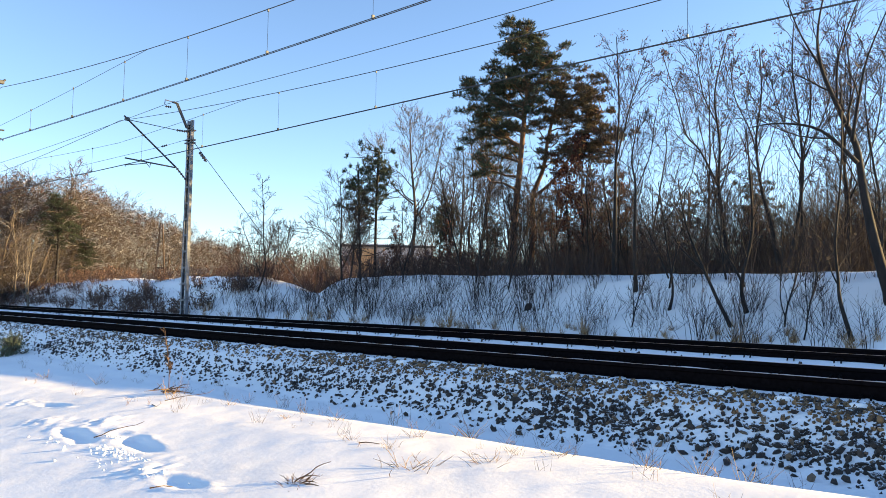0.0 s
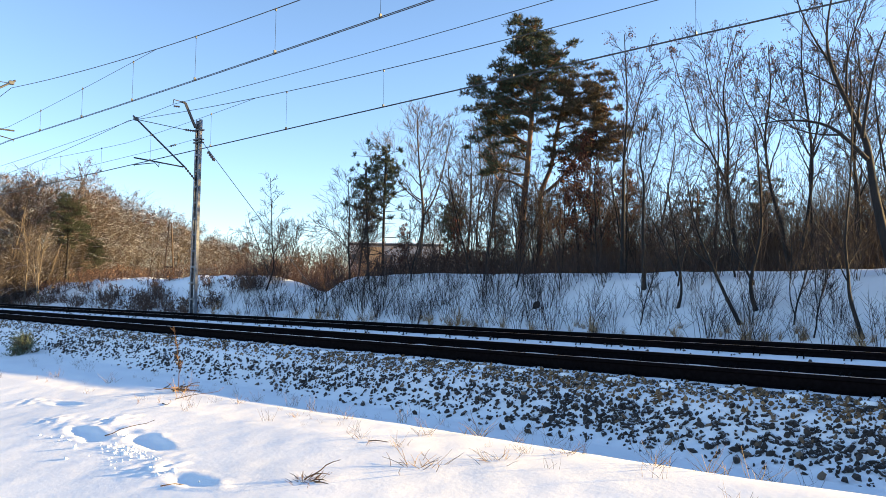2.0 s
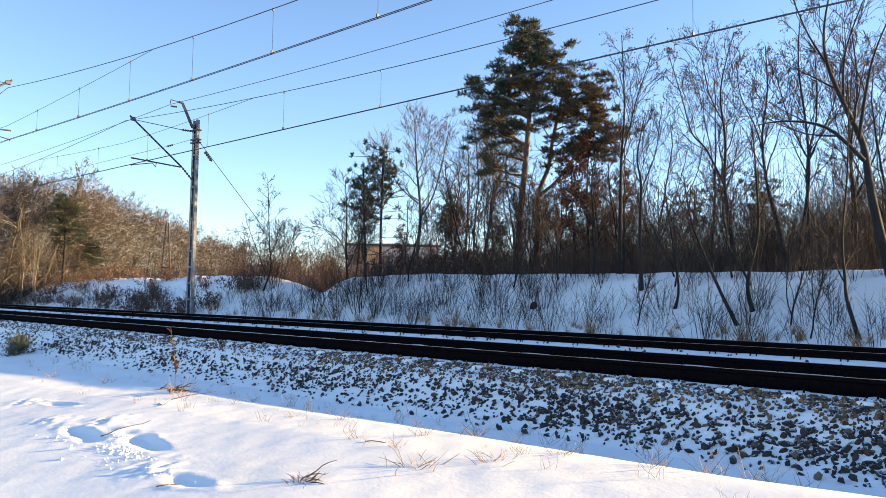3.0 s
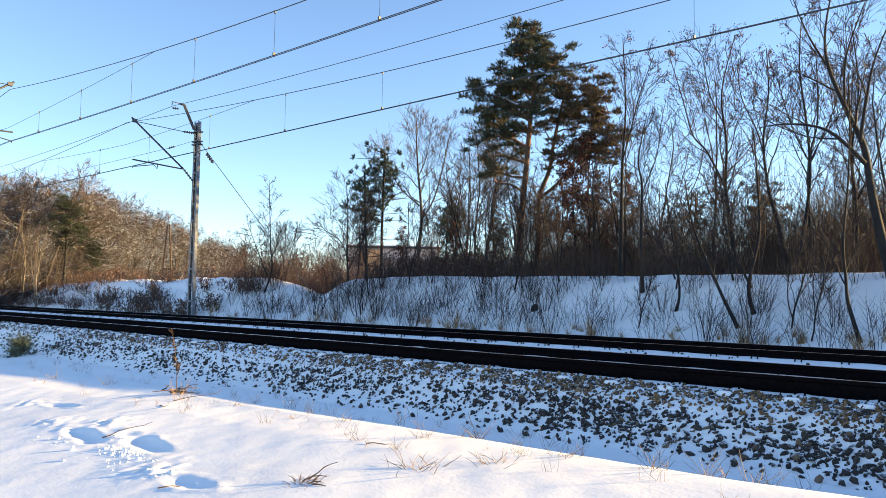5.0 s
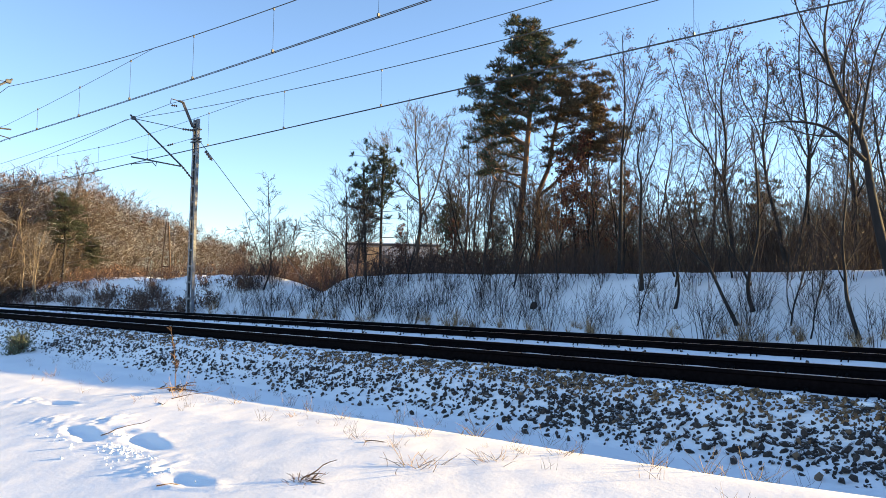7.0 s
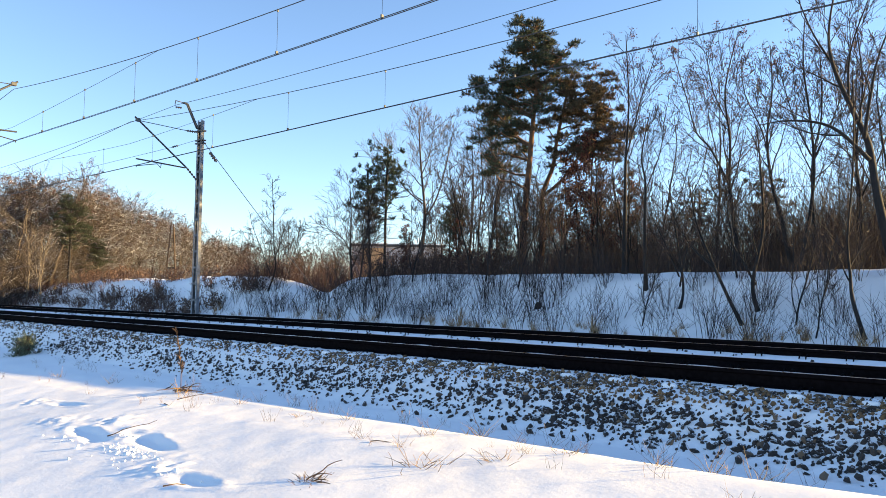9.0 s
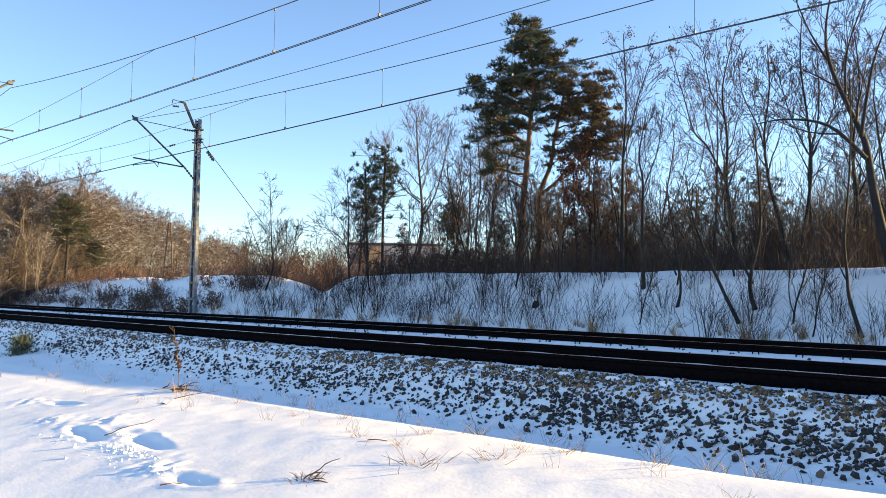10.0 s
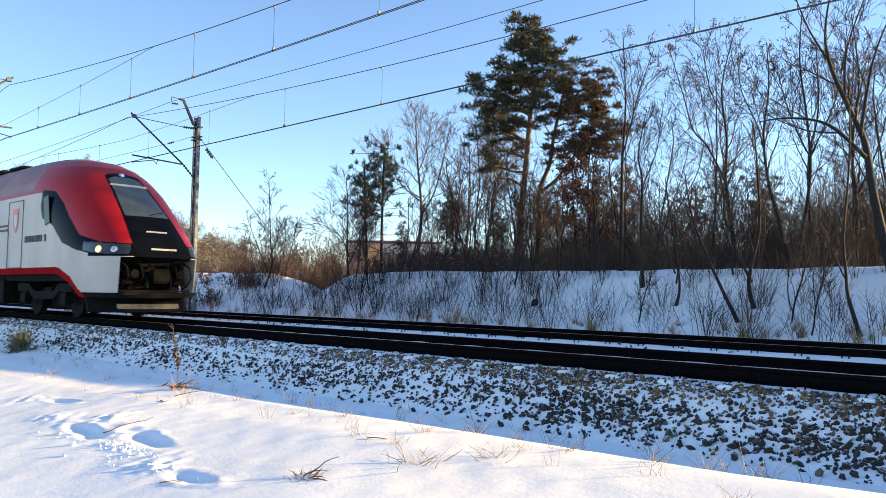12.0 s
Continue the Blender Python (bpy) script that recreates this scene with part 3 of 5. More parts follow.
def branch_out(rng, stems, geos, h, spread, angle, subs, twigs, lift, wander, pods, far=False):
    """Limbs, twigs and hanging pods on stems: (line, radius, where the limbs begin, how many)."""
    wood, fine, tips = geos
    for stem, sr, st, n in stems:
        az = rng.uniform(0, 6)
        for k in range(n):
            f = st + (0.97 - st) * (k + rng.random() * 0.8) / n
            az += 2.4 + rng.gauss(0, 0.4)
            q, d = along(stem, f)
            ln = h * spread * (1.2 - 0.95 * f) * rng.uniform(0.6, 1.25)
            rr = max(0.010, sr * (1 - f) * 0.55)
            nl, ns = (4, 2) if far else (6, 4)
            limb = polyline(rng, q, sideways(rng, d, angle * rng.uniform(0.7, 1.2), az), ln, nl, wander * 1.7, lift)
            wood.tube(limb, taper(rr, 0.006, nl), 3 if far else 4, 0, False)
            for _ in range(subs):
                g = rng.uniform(0.2, 1.0)
                q2, d2 = along(limb, min(g, 0.999))
                l2 = ln * rng.uniform(0.3, 0.55) * (1.2 - 0.5 * g)
                sub = polyline(rng, q2, sideways(rng, d2, rng.uniform(0.4, 0.9)), l2, ns, wander * 2.2, lift * 0.8)
                fine.tube(sub, taper(max(0.0055, rr * 0.38), 0.004, ns), 3, 0, False)
                for _ in range(twigs):
                    q3, d3 = along(sub, rng.uniform(0.15, 0.999))
                    l3 = l2 * rng.uniform(0.3, 0.7)
                    tw = polyline(rng, q3, sideways(rng, d3, rng.uniform(0.3, 0.9)), l3, 1, wander * 2.5, lift)
                    fine.tube(tw, [0.0085, 0.006] if far else [0.0050, 0.0032], 3, 0, False)
                    if pods and rng.random() < pods * (0.2 + 1.1 * f * f):
                        for _ in range(3):
                            leaf(tips, rng, tw[-1] + Vector((rng.gauss(0, 0.05), rng.gauss(0, 0.05), -rng.uniform(0, 0.10))), 0.052)


def bare_tree(rng, h, r, limbs=15, start=0.35, spread=0.32, angle=0.75, subs=6, twigs=5, lift=0.10, wander=0.07, forks=0, pods=0.0, far=False):
    """Trunk and limbs, fine twigs, and seed pods at the tips."""
    geos = Geo(), Geo(), Geo()
    trunk = polyline(rng, (0, 0, -0.25), (rng.gauss(0, 0.05), rng.gauss(0, 0.05), 1), h, 12, wander, 0.06)
    stems = [(trunk, r, start, limbs)]
    geos[0].tube([trunk[0] + Vector((0, 0, -0.1))] + trunk, [r * 1.5] + taper(r * 1.05, 0.014, 12), 7)
    for k in range(forks):
        f = rng.uniform(0.06, 0.45)
        q, d = along(trunk, f)
        s = polyline(rng, q, sideways(rng, d, rng.uniform(0.25, 0.5)), h * (1 - f) * rng.uniform(0.75, 1.0), 10, wander, 0.09)
        rr = r * (1 - f) * rng.uniform(0.6, 0.85)
        geos[0].tube(s, taper(rr, 0.012, 10), 6)
        stems.append((s, rr, 0.25, int(limbs * 0.6)))
    branch_out(rng, stems, geos, h, spread, angle, subs, twigs, lift, wander, pods, far)
    return geos


def bowed(rng, bends, n=4, sway=0.0):
    """A smooth line through bends (sideways, up), with a little sway in depth."""
    p = [Vector((x, rng.gauss(0, sway) if k else 0.0, z)) for k, (x, z) in enumerate(bends)]
    out = []
    for i in range(len(p) - 1):
        a, b, c, d = p[max(i - 1, 0)], p[i], p[i + 1], p[min(i + 2, len(p) - 1)]
        for j in range(n):
            t = j / n
            out.append(0.5 * (2 * b + (c - a) * t + (2 * a - 5 * b + 4 * c - d) * t * t + (3 * b - a - 3 * c + d) * t ** 3))
    return out + [p[-1]]


def bowed_tree(rng, r, stems, limbs=16, start=0.34, reach=2.3, angle=0.66, subs=6, twigs=4, pods=0.0, lift=0.09, wander=0.085):
    """A locust tree whose stems, trunk first, follow the given bends; the others spring from the trunk."""
    geos = Geo(), Geo(), Geo()
    lines, top = [], max(z for st in stems for _, z in st)
    for k, bends in enumerate(stems):
        line = bowed(rng, bends, 4, 0.12)
        r *= 0.82 if k == 0 else 1.0
        r0 = r if k == 0 else r * max(0.26, 0.72 - 0.75 * bends[0][1] / top)
        if k == 0:
            geos[0].tube([line[0] + Vector((0, 0, -0.35))] + line, [r * 1.25, r * 1.2] + taper(r, 0.012, len(line) - 1)[1:], 8)
        else:
            geos[0].tube(line, taper(r0, 0.010, len(line) - 1), 7)
        lines.append((line, r0, start if k == 0 else 0.22, limbs if k == 0 else int(limbs * 0.7)))
    branch_out(rng, lines, geos, reach, 1.15, angle, subs, twigs, lift, wander, pods)
    return geos


def leaf(g, rng, q, size):
    """A small curled leaf of two halves."""
    a = Euler((rng.uniform(0, 6), rng.uniform(0, 6), rng.uniform(0, 6))).to_matrix()
    s = size * rng.uniform(0.6, 1.3)
    p = [Vector((0, 0, 0)), Vector((s * 0.5, s * 0.35, s * 0.15)), Vector((s, 0, 0)), Vector((s * 0.5, -s * 0.35, s * 0.15))]
    k = len(g.v)
    g.v += [Vector(q) + a @ c for c in p]
    g.f += [(k, k + 1, k + 2), (k, k + 2, k + 3)]
    g.s += [0, 0]


def tuft(g, rng, q, way, size, n):
    """A shoot set with needles."""
    way = Vector(way).normalized()
    for _ in range(n):
        f = rng.random()
        base = Vector(q) + way * (size * 0.8 * f)
        d = sideways(rng, way, rng.uniform(0.4, 1.15)) * (size * rng.uniform(0.35, 0.6))
        w = d.cross(way).normalized() * (size * 0.028)
        k = len(g.v)
        g.v += [base - w, base + w, base + d + w * 0.3, base + d - w * 0.3]
        g.f.append((k, k + 1, k + 2, k + 3))
        g.s.append(0)


def pine(rng, h, r, start=0.45, limbs=26, spread=0.27, needles=16, size=0.30, lean=(0, 0), bend=0.03, tall=0.0, forks=0, dead=5, shoots=7):
    wood, crown = Geo(), Geo()
    trunk = polyline(rng, (0, 0, -0.3), (lean[0], lean[1], 1), h, 12, bend, 0.05)
    wood.tube(trunk, taper(r * 1.15, 0.03, 12), 9)
    stems = [(trunk, r, start)]
    for _ in range(forks):
        q, d = along(trunk, rng.uniform(0.3, 0.42))
        s = polyline(rng, q, sideways(rng, d, 0.5), h * 0.5, 8, bend * 2, 0.13)
        wood.tube(s, taper(r * 0.6, 0.03, 8), 7)
        stems.append((s, r * 0.6, 0.35))
    for stem, sr, st in stems:
        az = rng.uniform(0, 6)
        n = limbs if stem is trunk else int(limbs * 0.55)
        for k in range(n + dead):
            bare = k >= n
            f = rng.uniform(0.2, st) if bare else st + (0.985 - st) * (k + rng.random() * 0.7) / n
            az += 2.4 + rng.gauss(0, 0.5)
            q, d = along(stem, f)
            t = (f - st) / (1 - st)
            ln = h * spread * (0.4 if bare else (0.28 + 1.5 * (1 - t) ** 0.8 * min(1, 0.45 + t * 1.6)) * 0.8) * rng.uniform(0.6, 1.25)
            limb = polyline(rng, q, sideways(rng, d, rng.uniform(1.0, 1.45) - 0.5 * t, az), ln, 6, 0.13, 0.07)
            wood.tube(limb, taper(max(0.012, sr * 0.22 * (1.15 - t)), 0.008, 6), 5, 0, False)
            if bare:
                continue
            for _ in range(shoots):
                g = rng.uniform(0.35, 1.0) ** 0.75
                q2, d2 = along(limb, min(g, 0.999))
                l2 = ln * rng.uniform(0.12, 0.32) + 0.15
                sh = polyline(rng, q2, sideways(rng, d2, rng.uniform(0.3, 1.0)), l2, 3, 0.2, 0.16)
                wood.tube(sh, taper(0.011, 0.006, 3), 3, 0, False)
                for c in sh[1:]:
                    for _ in range(2):
                        tuft(crown, rng, c + Vector((rng.gauss(0, 0.08), rng.gauss(0, 0.08), rng.gauss(0, 0.06))),
                             (rng.gauss(0, 0.6), rng.gauss(0, 0.6), 0.6), size * rng.uniform(0.7, 1.2), needles)
    return wood, crown


def needle_clump(wood, crown, rng, c, size, tufts=15, needles=18, ln=0.09, rise=0.55):
    """A flattened cushion of short-needled shoots round c."""
    for _ in range(tufts):
        a, e = rng.uniform(0, 6.283), rng.uniform(-0.35, 1.35)
        out = Vector((math.cos(a) * math.cos(e), math.sin(a) * math.cos(e), math.sin(e)))
        q = c + Vector((out.x * size, out.y * size, out.z * size * rise)) * rng.uniform(0.45, 1.05)
        wood.tube([c + (q - c) * 0.1, q], [0.010, 0.006], 3, 0, False)
        way = (out + Vector((0, 0, 0.7))).normalized()
        for _ in range(needles):
            d = sideways(rng, way, abs(rng.gauss(0, 0.85))) * (ln * rng.uniform(0.6, 1.15))
            w = sideways(rng, d.normalized(), 1.57) * 0.0065
            b = q - way * rng.uniform(0, 0.13)
            k = len(crown.v)
            crown.v += [b - w, b + w, b + d + w * 0.4, b + d - w * 0.4]
            crown.f.append((k, k + 1, k + 2, k + 3))
            crown.s.append(0)


def cloud_pine(rng, r, bends, lobes, clumps=6, size=0.34, dead=16, depth=1.3, fork=None, tufts=26, rise=0.55):
    """An old pine: a bowed trunk, crooked limbs out to the lobes of its crown, cushions of needles on them."""
    wood, crown = Geo(), Geo()
    trunk = bowed(rng, bends, 4, 0.06)
    wood.tube([trunk[0] + Vector((0, 0, -0.4))] + trunk, [r * 1.25, r * 1.2] + taper(r, 0.045, len(trunk) - 1)[1:], 10)
    stems = [trunk]
    if fork:
        line = bowed(rng, fork, 4, 0.1)
        wood.tube(line, taper(r * 0.6, 0.03, len(line) - 1), 8)
        stems.append(line)
    top = trunk[-1].z
    for x, z in lobes:
        tip = Vector((x, rng.uniform(-1, 1) * depth * (1 - 0.55 * (z / top) ** 3), z))
        stem = min(stems, key=lambda l: min((q - tip).length for q in l))
        root = min(stem, key=lambda q: (q - tip - Vector((0, 0, -0.55 * abs(tip.x - q.x) - 0.2))).length)
        mid = root.lerp(tip, 0.5) + Vector((rng.gauss(0, 0.12), rng.gauss(0, 0.12), -0.10 * (tip - root).length + rng.gauss(0, 0.1)))
        limb = [root, root.lerp(mid, 0.5) + Vector((0, 0, rng.gauss(0, 0.06))), mid, mid.lerp(tip, 0.5) + Vector((rng.gauss(0, 0.06), 0, rng.gauss(0, 0.06))), tip]
        wood.tube(limb, taper(0.020 + 0.016 * (tip - root).length, 0.012, 4), 5, 0, False)
        for k in range(clumps):
            q = along(limb, rng.uniform(0.45, 0.999))[0] if k else tip
            c = q + Vector((rng.gauss(0, 0.30), rng.gauss(0, 0.38), rng.gauss(0.06, 0.17)))
            wood.tube([q, q.lerp(c, 0.5) + Vector((0, 0, -0.03)), c], [0.014, 0.011, 0.008], 3, 0, False)
            needle_clump(wood, crown, rng, c, size * rng.uniform(0.7, 1.2), tufts, rise=rise)
    for _ in range(dead):
        q, d = along(trunk, rng.uniform(0.18, 0.62))
        limb = polyline(rng, q, sideways(rng, d, rng.uniform(1.1, 1.7)), rng.uniform(0.7, 2.0), 6, 0.16, 0.03)
        wood.tube(limb, taper(0.020, 0.006, 6), 4, 0, False)
        for _ in range(5):
            p, e = along(limb, rng.uniform(0.3, 0.99))
            wood.tube(polyline(rng, p, sideways(rng, e, 0.7), rng.uniform(0.2, 0.6), 3, 0.2, 0.03), [0.008, 0.007, 0.006, 0.004], 3, 0, False)
    return wood, crown


def plant_tree(name, geos, mats, x, y, label, category, group, turn=0.0, tilt=(0, 0)):
    t = thing(name, label=label, category=category, group=group, m=pose(x, y, height(x, y), tilt[0], tilt[1], turn))
    for pname, g, m in zip(("trunk", "crown", "foliage"), geos, mats):
        if g.v:
            part(pname, g, m, t, smooth=(pname == "trunk"), kind="stuff" if pname != "trunk" else "")
    return t


def scaled(x, y, s, turn=0.0, rx=0.0, ry=0.0):
    return pose(x, y, height(x, y), rx, ry, turn) @ Matrix.Scale(s, 4)


def pines():
    bank = "pines on the bank"
    a = cloud_pine(random.Random(11), 0.185, [(0, 0), (0.06, 1.8), (0.22, 4.0), (0.42, 6.3), (0.62, 7.8), (0.28, 9.8)],
                   [(-2.2, 8.4), (-1.6, 8.3), (-2.3, 7.2), (-1.8, 7.2), (-1.4, 6.7), (-2.2, 6.1), (-2.3, 5.2), (-1.1, 5.9), (1.9, 8.8), (1.4, 8.2), (1.0, 9.1), (0.7, 9.5), (0.15, 10.0), (-0.3, 9.2),
                    (-0.8, 8.5), (-0.9, 7.7), (1.5, 7.4), (0.6, 8.4), (-0.3, 7.1), (0.4, 9.0), (-1.6, 7.8), (-1.3, 8.1), (-0.6, 6.5), (0.9, 7.9), (-1.7, 5.6), (-0.4, 8.0),
                    (1.2, 6.6), (-1.9, 6.6), (0.2, 7.7), (1.0, 8.6), (-0.2, 8.6), (0.3, 9.5), (-1.2, 7.3)], 10, 0.37)
    plant_tree("pine_tree", a, (BARK_PINE, NEEDLE), -17.49, 24.0, "tall dark green pine with a reddish flaking trunk", "pine tree", bank)
    b = cloud_pine(random.Random(23), 0.13, [(0, 0), (0.04, 1.8), (0.15, 3.2), (0.58, 4.3), (0.8, 5.4), (1.15, 6.6), (1.3, 7.3)],
                   [(1.3, 7.5), (2.1, 7.3), (3.0, 7.4), (3.2, 6.5), (2.6, 6.0), (1.8, 6.2), (3.8, 5.2), (2.9, 5.1), (2.2, 4.6), (1.4, 5.5), (3.3, 4.5), (2.4, 6.9), (1.6, 6.9), (2.8, 6.8), (0.6, 5.9), (1.0, 4.7), (2.0, 5.3), (3.5, 4.9), (0.5, 6.8), (1.2, 6.4), (2.3, 6.4), (1.6, 5.0), (2.7, 5.6), (0.9, 7.4), (3.0, 7.0)], 8, 0.35, 8, 1.0,
                   [(0.15, 3.2), (1.0, 3.7), (1.8, 4.6), (2.5, 5.6)])
    plant_tree("pine_tree", b, (BARK_PINE, NEEDLE_BROWN), -17.03, 24.5, "forked pine with bronze-green needles", "pine tree", bank)
    c = cloud_pine(random.Random(31), 0.055, [(0, 0), (-0.2, 2.8), (-0.3, 5.0)], [(-0.55, 4.3), (-0.5, 3.3), (0.15, 3.8), (-0.3, 5.1), (0.05, 4.6), (-0.65, 3.7), (0.1, 3.0), (-0.3, 4.4), (0.1, 4.2), (-0.5, 2.7), (-0.1, 3.5), (-0.45, 4.7), (-0.1, 4.9), (-0.2, 3.1)], 6, 0.19, 12, 0.5, None, 9, 1.1)
    t = plant_tree("pine_tree", c, (BARK, NEEDLE), -23.63, 21.5, "slender young pine with a sparse dark crown", "pine tree", bank)
    copy_thing(t, scaled(-23.1, 21.8, 1.08, 150))
    copy_thing(t, scaled(-20.5, 23.6, 0.66, 40))
    copy_thing(t, scaled(-21.7, 24.2, 0.60, 250))
    rng = random.Random(43)
    lobes = [(rng.uniform(-1, 1) * 2.1 * (1.25 - z / 7.2), z) for z in [3.3 + 3.2 * k / 21 for k in range(22)]]
    e = cloud_pine(rng, 0.12, [(0, 0), (0.1, 3.0), (0.0, 6.4)], lobes, 6, 0.50, 4, 1.6, None, 22)
    t = plant_tree("pine_tree", e, (BARK, NEEDLE), -51.4, 20.0, "bushy dark green pine at the edge of the brown wood", "pine tree", "pines at the wood's edge")
    t.matrix_basis = scaled(-51.4, 20.0, 0.84, 0)
    copy_thing(t, scaled(-52.6, 22.3, 0.66, 110))
    rng = random.Random(37)
    lobes = [(rng.uniform(-1.2, 1.2) * (1.15 - z / 4.6), z) for z in [0.9 + 3.2 * k / 21 for k in range(22)]]
    d = cloud_pine(rng, 0.10, [(0, 0), (0.05, 2.0), (0.02, 4.2)], lobes, 4, 0.36, 4, 1.1, None, 10)
    t = plant_tree("pine_tree", d, (BARK_PINE, NEEDLE), -10.35, 30.0, "dense young pine among bare trees", "pine tree", "pines in the wood")
    for x, y, s, r in ((-13.7, 32.0, 0.95, 200), (-11.6, 34.0, 0.9, 90), (-21.2, 27.0, 0.72, 60), (-55.6, 46.0, 1.0, 10), (-57.8, 47.0, 0.95, 80),
                       (-60.3, 45.5, 1.05, 190), (-63.0, 47.5, 1.2, 260), (-65.6, 46.5, 1.1, 310)):
        copy_thing(t, scaled(x, y, s, r))


def bare_trees():
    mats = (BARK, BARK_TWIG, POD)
    lab = "bare tree with backlit dark bark and fine winter twigs"
    kinds = {}
    for name, seed, kw in (
        ("tall", 1, dict(h=8.0, r=0.070, limbs=12, start=0.34, spread=0.42, angle=0.75, forks=1, subs=8, twigs=6, lift=0.07, wander=0.085, pods=0.16)),
        ("slim", 2, dict(h=7.0, r=0.044, limbs=13, start=0.34, spread=0.42, angle=0.8, subs=8, twigs=6, lift=0.07, wander=0.085, pods=0.12)),
        ("forked", 3, dict(h=7.2, r=0.064, limbs=10, start=0.32, spread=0.44, angle=0.75, forks=2, subs=8, twigs=6, lift=0.06, wander=0.10, pods=0.14)),
        ("forked2", 7, dict(h=7.0, r=0.060, limbs=11, start=0.32, spread=0.46, angle=0.8, forks=1, subs=8, twigs=6, lift=0.05, wander=0.11, pods=0.14)),
        ("wide", 4, dict(h=8.0, r=0.080, limbs=13, start=0.30, spread=0.48, angle=0.8, forks=1, subs=8, twigs=6, lift=0.07, wander=0.09)),
        ("far_tall", 8, dict(h=8.0, r=0.070, limbs=16, start=0.34, spread=0.36, angle=0.85, subs=6, twigs=4, lift=0.10, pods=0.2, far=True)),
        ("far_fork", 9, dict(h=7.5, r=0.066, limbs=13, start=0.32, spread=0.38, angle=0.9, forks=1, subs=6, twigs=4, lift=0.08, wander=0.11, far=True)),
        ("sapling", 6, dict(h=3.6, r=0.030, limbs=11, start=0.2, spread=0.34, angle=0.7, forks=2, subs=6, twigs=5, lift=0.10, wander=0.10)),
    ):
        kinds[name] = bare_tree(random.Random(seed * 13), **kw)
    first = {}

    def put(kind, x, y, h=None, turn=0.0, rx=0.0, ry=0.0, label=lab):
        full = dict(tall=8.0, slim=7.0, forked=7.2, forked2=7.0, wide=8.0, sapling=3.6, far_tall=8.0, far_fork=7.5)[kind]
        s = (h or full) / full
        if kind not in first:
            first[kind] = plant_tree("bare_tree", kinds[kind], mats, x, y, label, "tree", "bare trees on the bank")
            first[kind].matrix_basis = scaled(x, y, s, turn, rx, ry)
            return first[kind]
        ob = copy_thing(first[kind], Matrix.Identity(4))
        ob.matrix_basis = scaled(x, y, s, turn, rx, ry)
        return tagged(ob, label)

    def bow(seed, x, y, r, stems, label=lab, m=mats, **kw):
        plant_tree("bare_tree", bowed_tree(random.Random(seed), r, stems, **kw), m, x, y, label, "tree", "bare trees on the bank")

    leaning = "bare dark tree leaning over the snowy slope"
    # the trees along the crest and on the slope, each with its own bends
    bow(201, -11.06, 20.3, 0.095, [[(0, 0), (-0.02, 1.6), (0.04, 3.4), (0.12, 5.1), (0.08, 7.3)], [(0.04, 3.4), (0.35, 4.4), (0.68, 5.2), (1.2, 6.5)]], pods=0.5, start=0.45, reach=1.7)
    bow(202, -9.63, 18.9, 0.075, [[(0, 0), (-0.04, 1.7), (0.08, 2.9), (-0.08, 3.7), (0.12, 4.9)], [(0.08, 2.9), (0.5, 3.7), (0.7, 4.6)]], limbs=9, reach=1.5)
    bow(203, -8.34, 18.2, 0.055, [[(0, 0), (0.0, 0.6), (-0.18, 2.1), (-0.26, 3.3)], [(0.0, 0.55), (0.12, 1.1), (0.33, 2.1), (0.5, 3.1)], [(-0.02, 0.8), (-0.4, 1.6), (-0.75, 2.5)]], limbs=8, reach=1.1, start=0.3)
    bow(204, -6.57, 17.6, 0.065, [[(0, 0), (-0.35, 0.75), (-0.79, 1.7), (-1.06, 2.5), (-1.25, 3.6)], [(-0.6, 1.3), (-1.1, 1.8), (-1.7, 2.6)]], leaning, limbs=9, reach=1.3)
    bow(205, -6.41, 18.2, 0.075, [[(0, 0), (-0.05, 0.65), (0.12, 1.9), (0.16, 3.3), (0.05, 4.4)], [(-0.05, 0.6), (-0.3, 1.1), (-0.55, 1.6), (-1.0, 2.6)]], limbs=9, reach=1.3)
    bow(206, -8.23, 22.0, 0.105, [[(0, 0), (-0.2, 1.4), (-0.3, 2.6), (-0.25, 3.9), (-0.3, 5.4), (-0.08, 7.2)], [(-0.3, 2.6), (-0.77, 3.7), (-1.3, 4.3), (-1.65, 5.5), (-2.0, 7.0)],
                                  [(-0.28, 4.4), (-0.75, 5.5), (-1.0, 6.9)]], pods=0.7, reach=1.9)
    bow(207, -6.79, 22.0, 0.09, [[(0, 0), (-0.25, 1.6), (-0.53, 2.6), (-0.65, 3.9), (-0.45, 5.2), (-0.55, 6.6)], [(-0.56, 3.0), (-0.82, 4.1), (-1.2, 5.2), (-1.4, 6.2)]], pods=0.6, reach=1.8)
    bow(208, -6.49, 21.5, 0.085, [[(0, 0), (0.28, 1.2), (0.39, 2.7), (0.33, 4.1), (0.2, 5.7), (0.3, 7.1)], [(0.36, 3.2), (-0.1, 4.3), (-0.4, 5.6)]], pods=0.3, reach=1.7)
    bow(209, -6.27, 22.5, 0.075, [[(0, 0), (-0.08, 1.4), (-0.08, 3.2), (0.15, 4.5), (0.15, 6.6)], [(-0.06, 3.2), (0.6, 4.6), (0.9, 6.0)]], pods=0.3, reach=1.7)
    bow(210, -3.93, 17.2, 0.06, [[(0, 0), (-0.17, 0.77), (-0.27, 1.3), (-0.27, 2.1), (-0.12, 3.5), (-0.1, 5.2)]], leaning, limbs=9, reach=1.3)
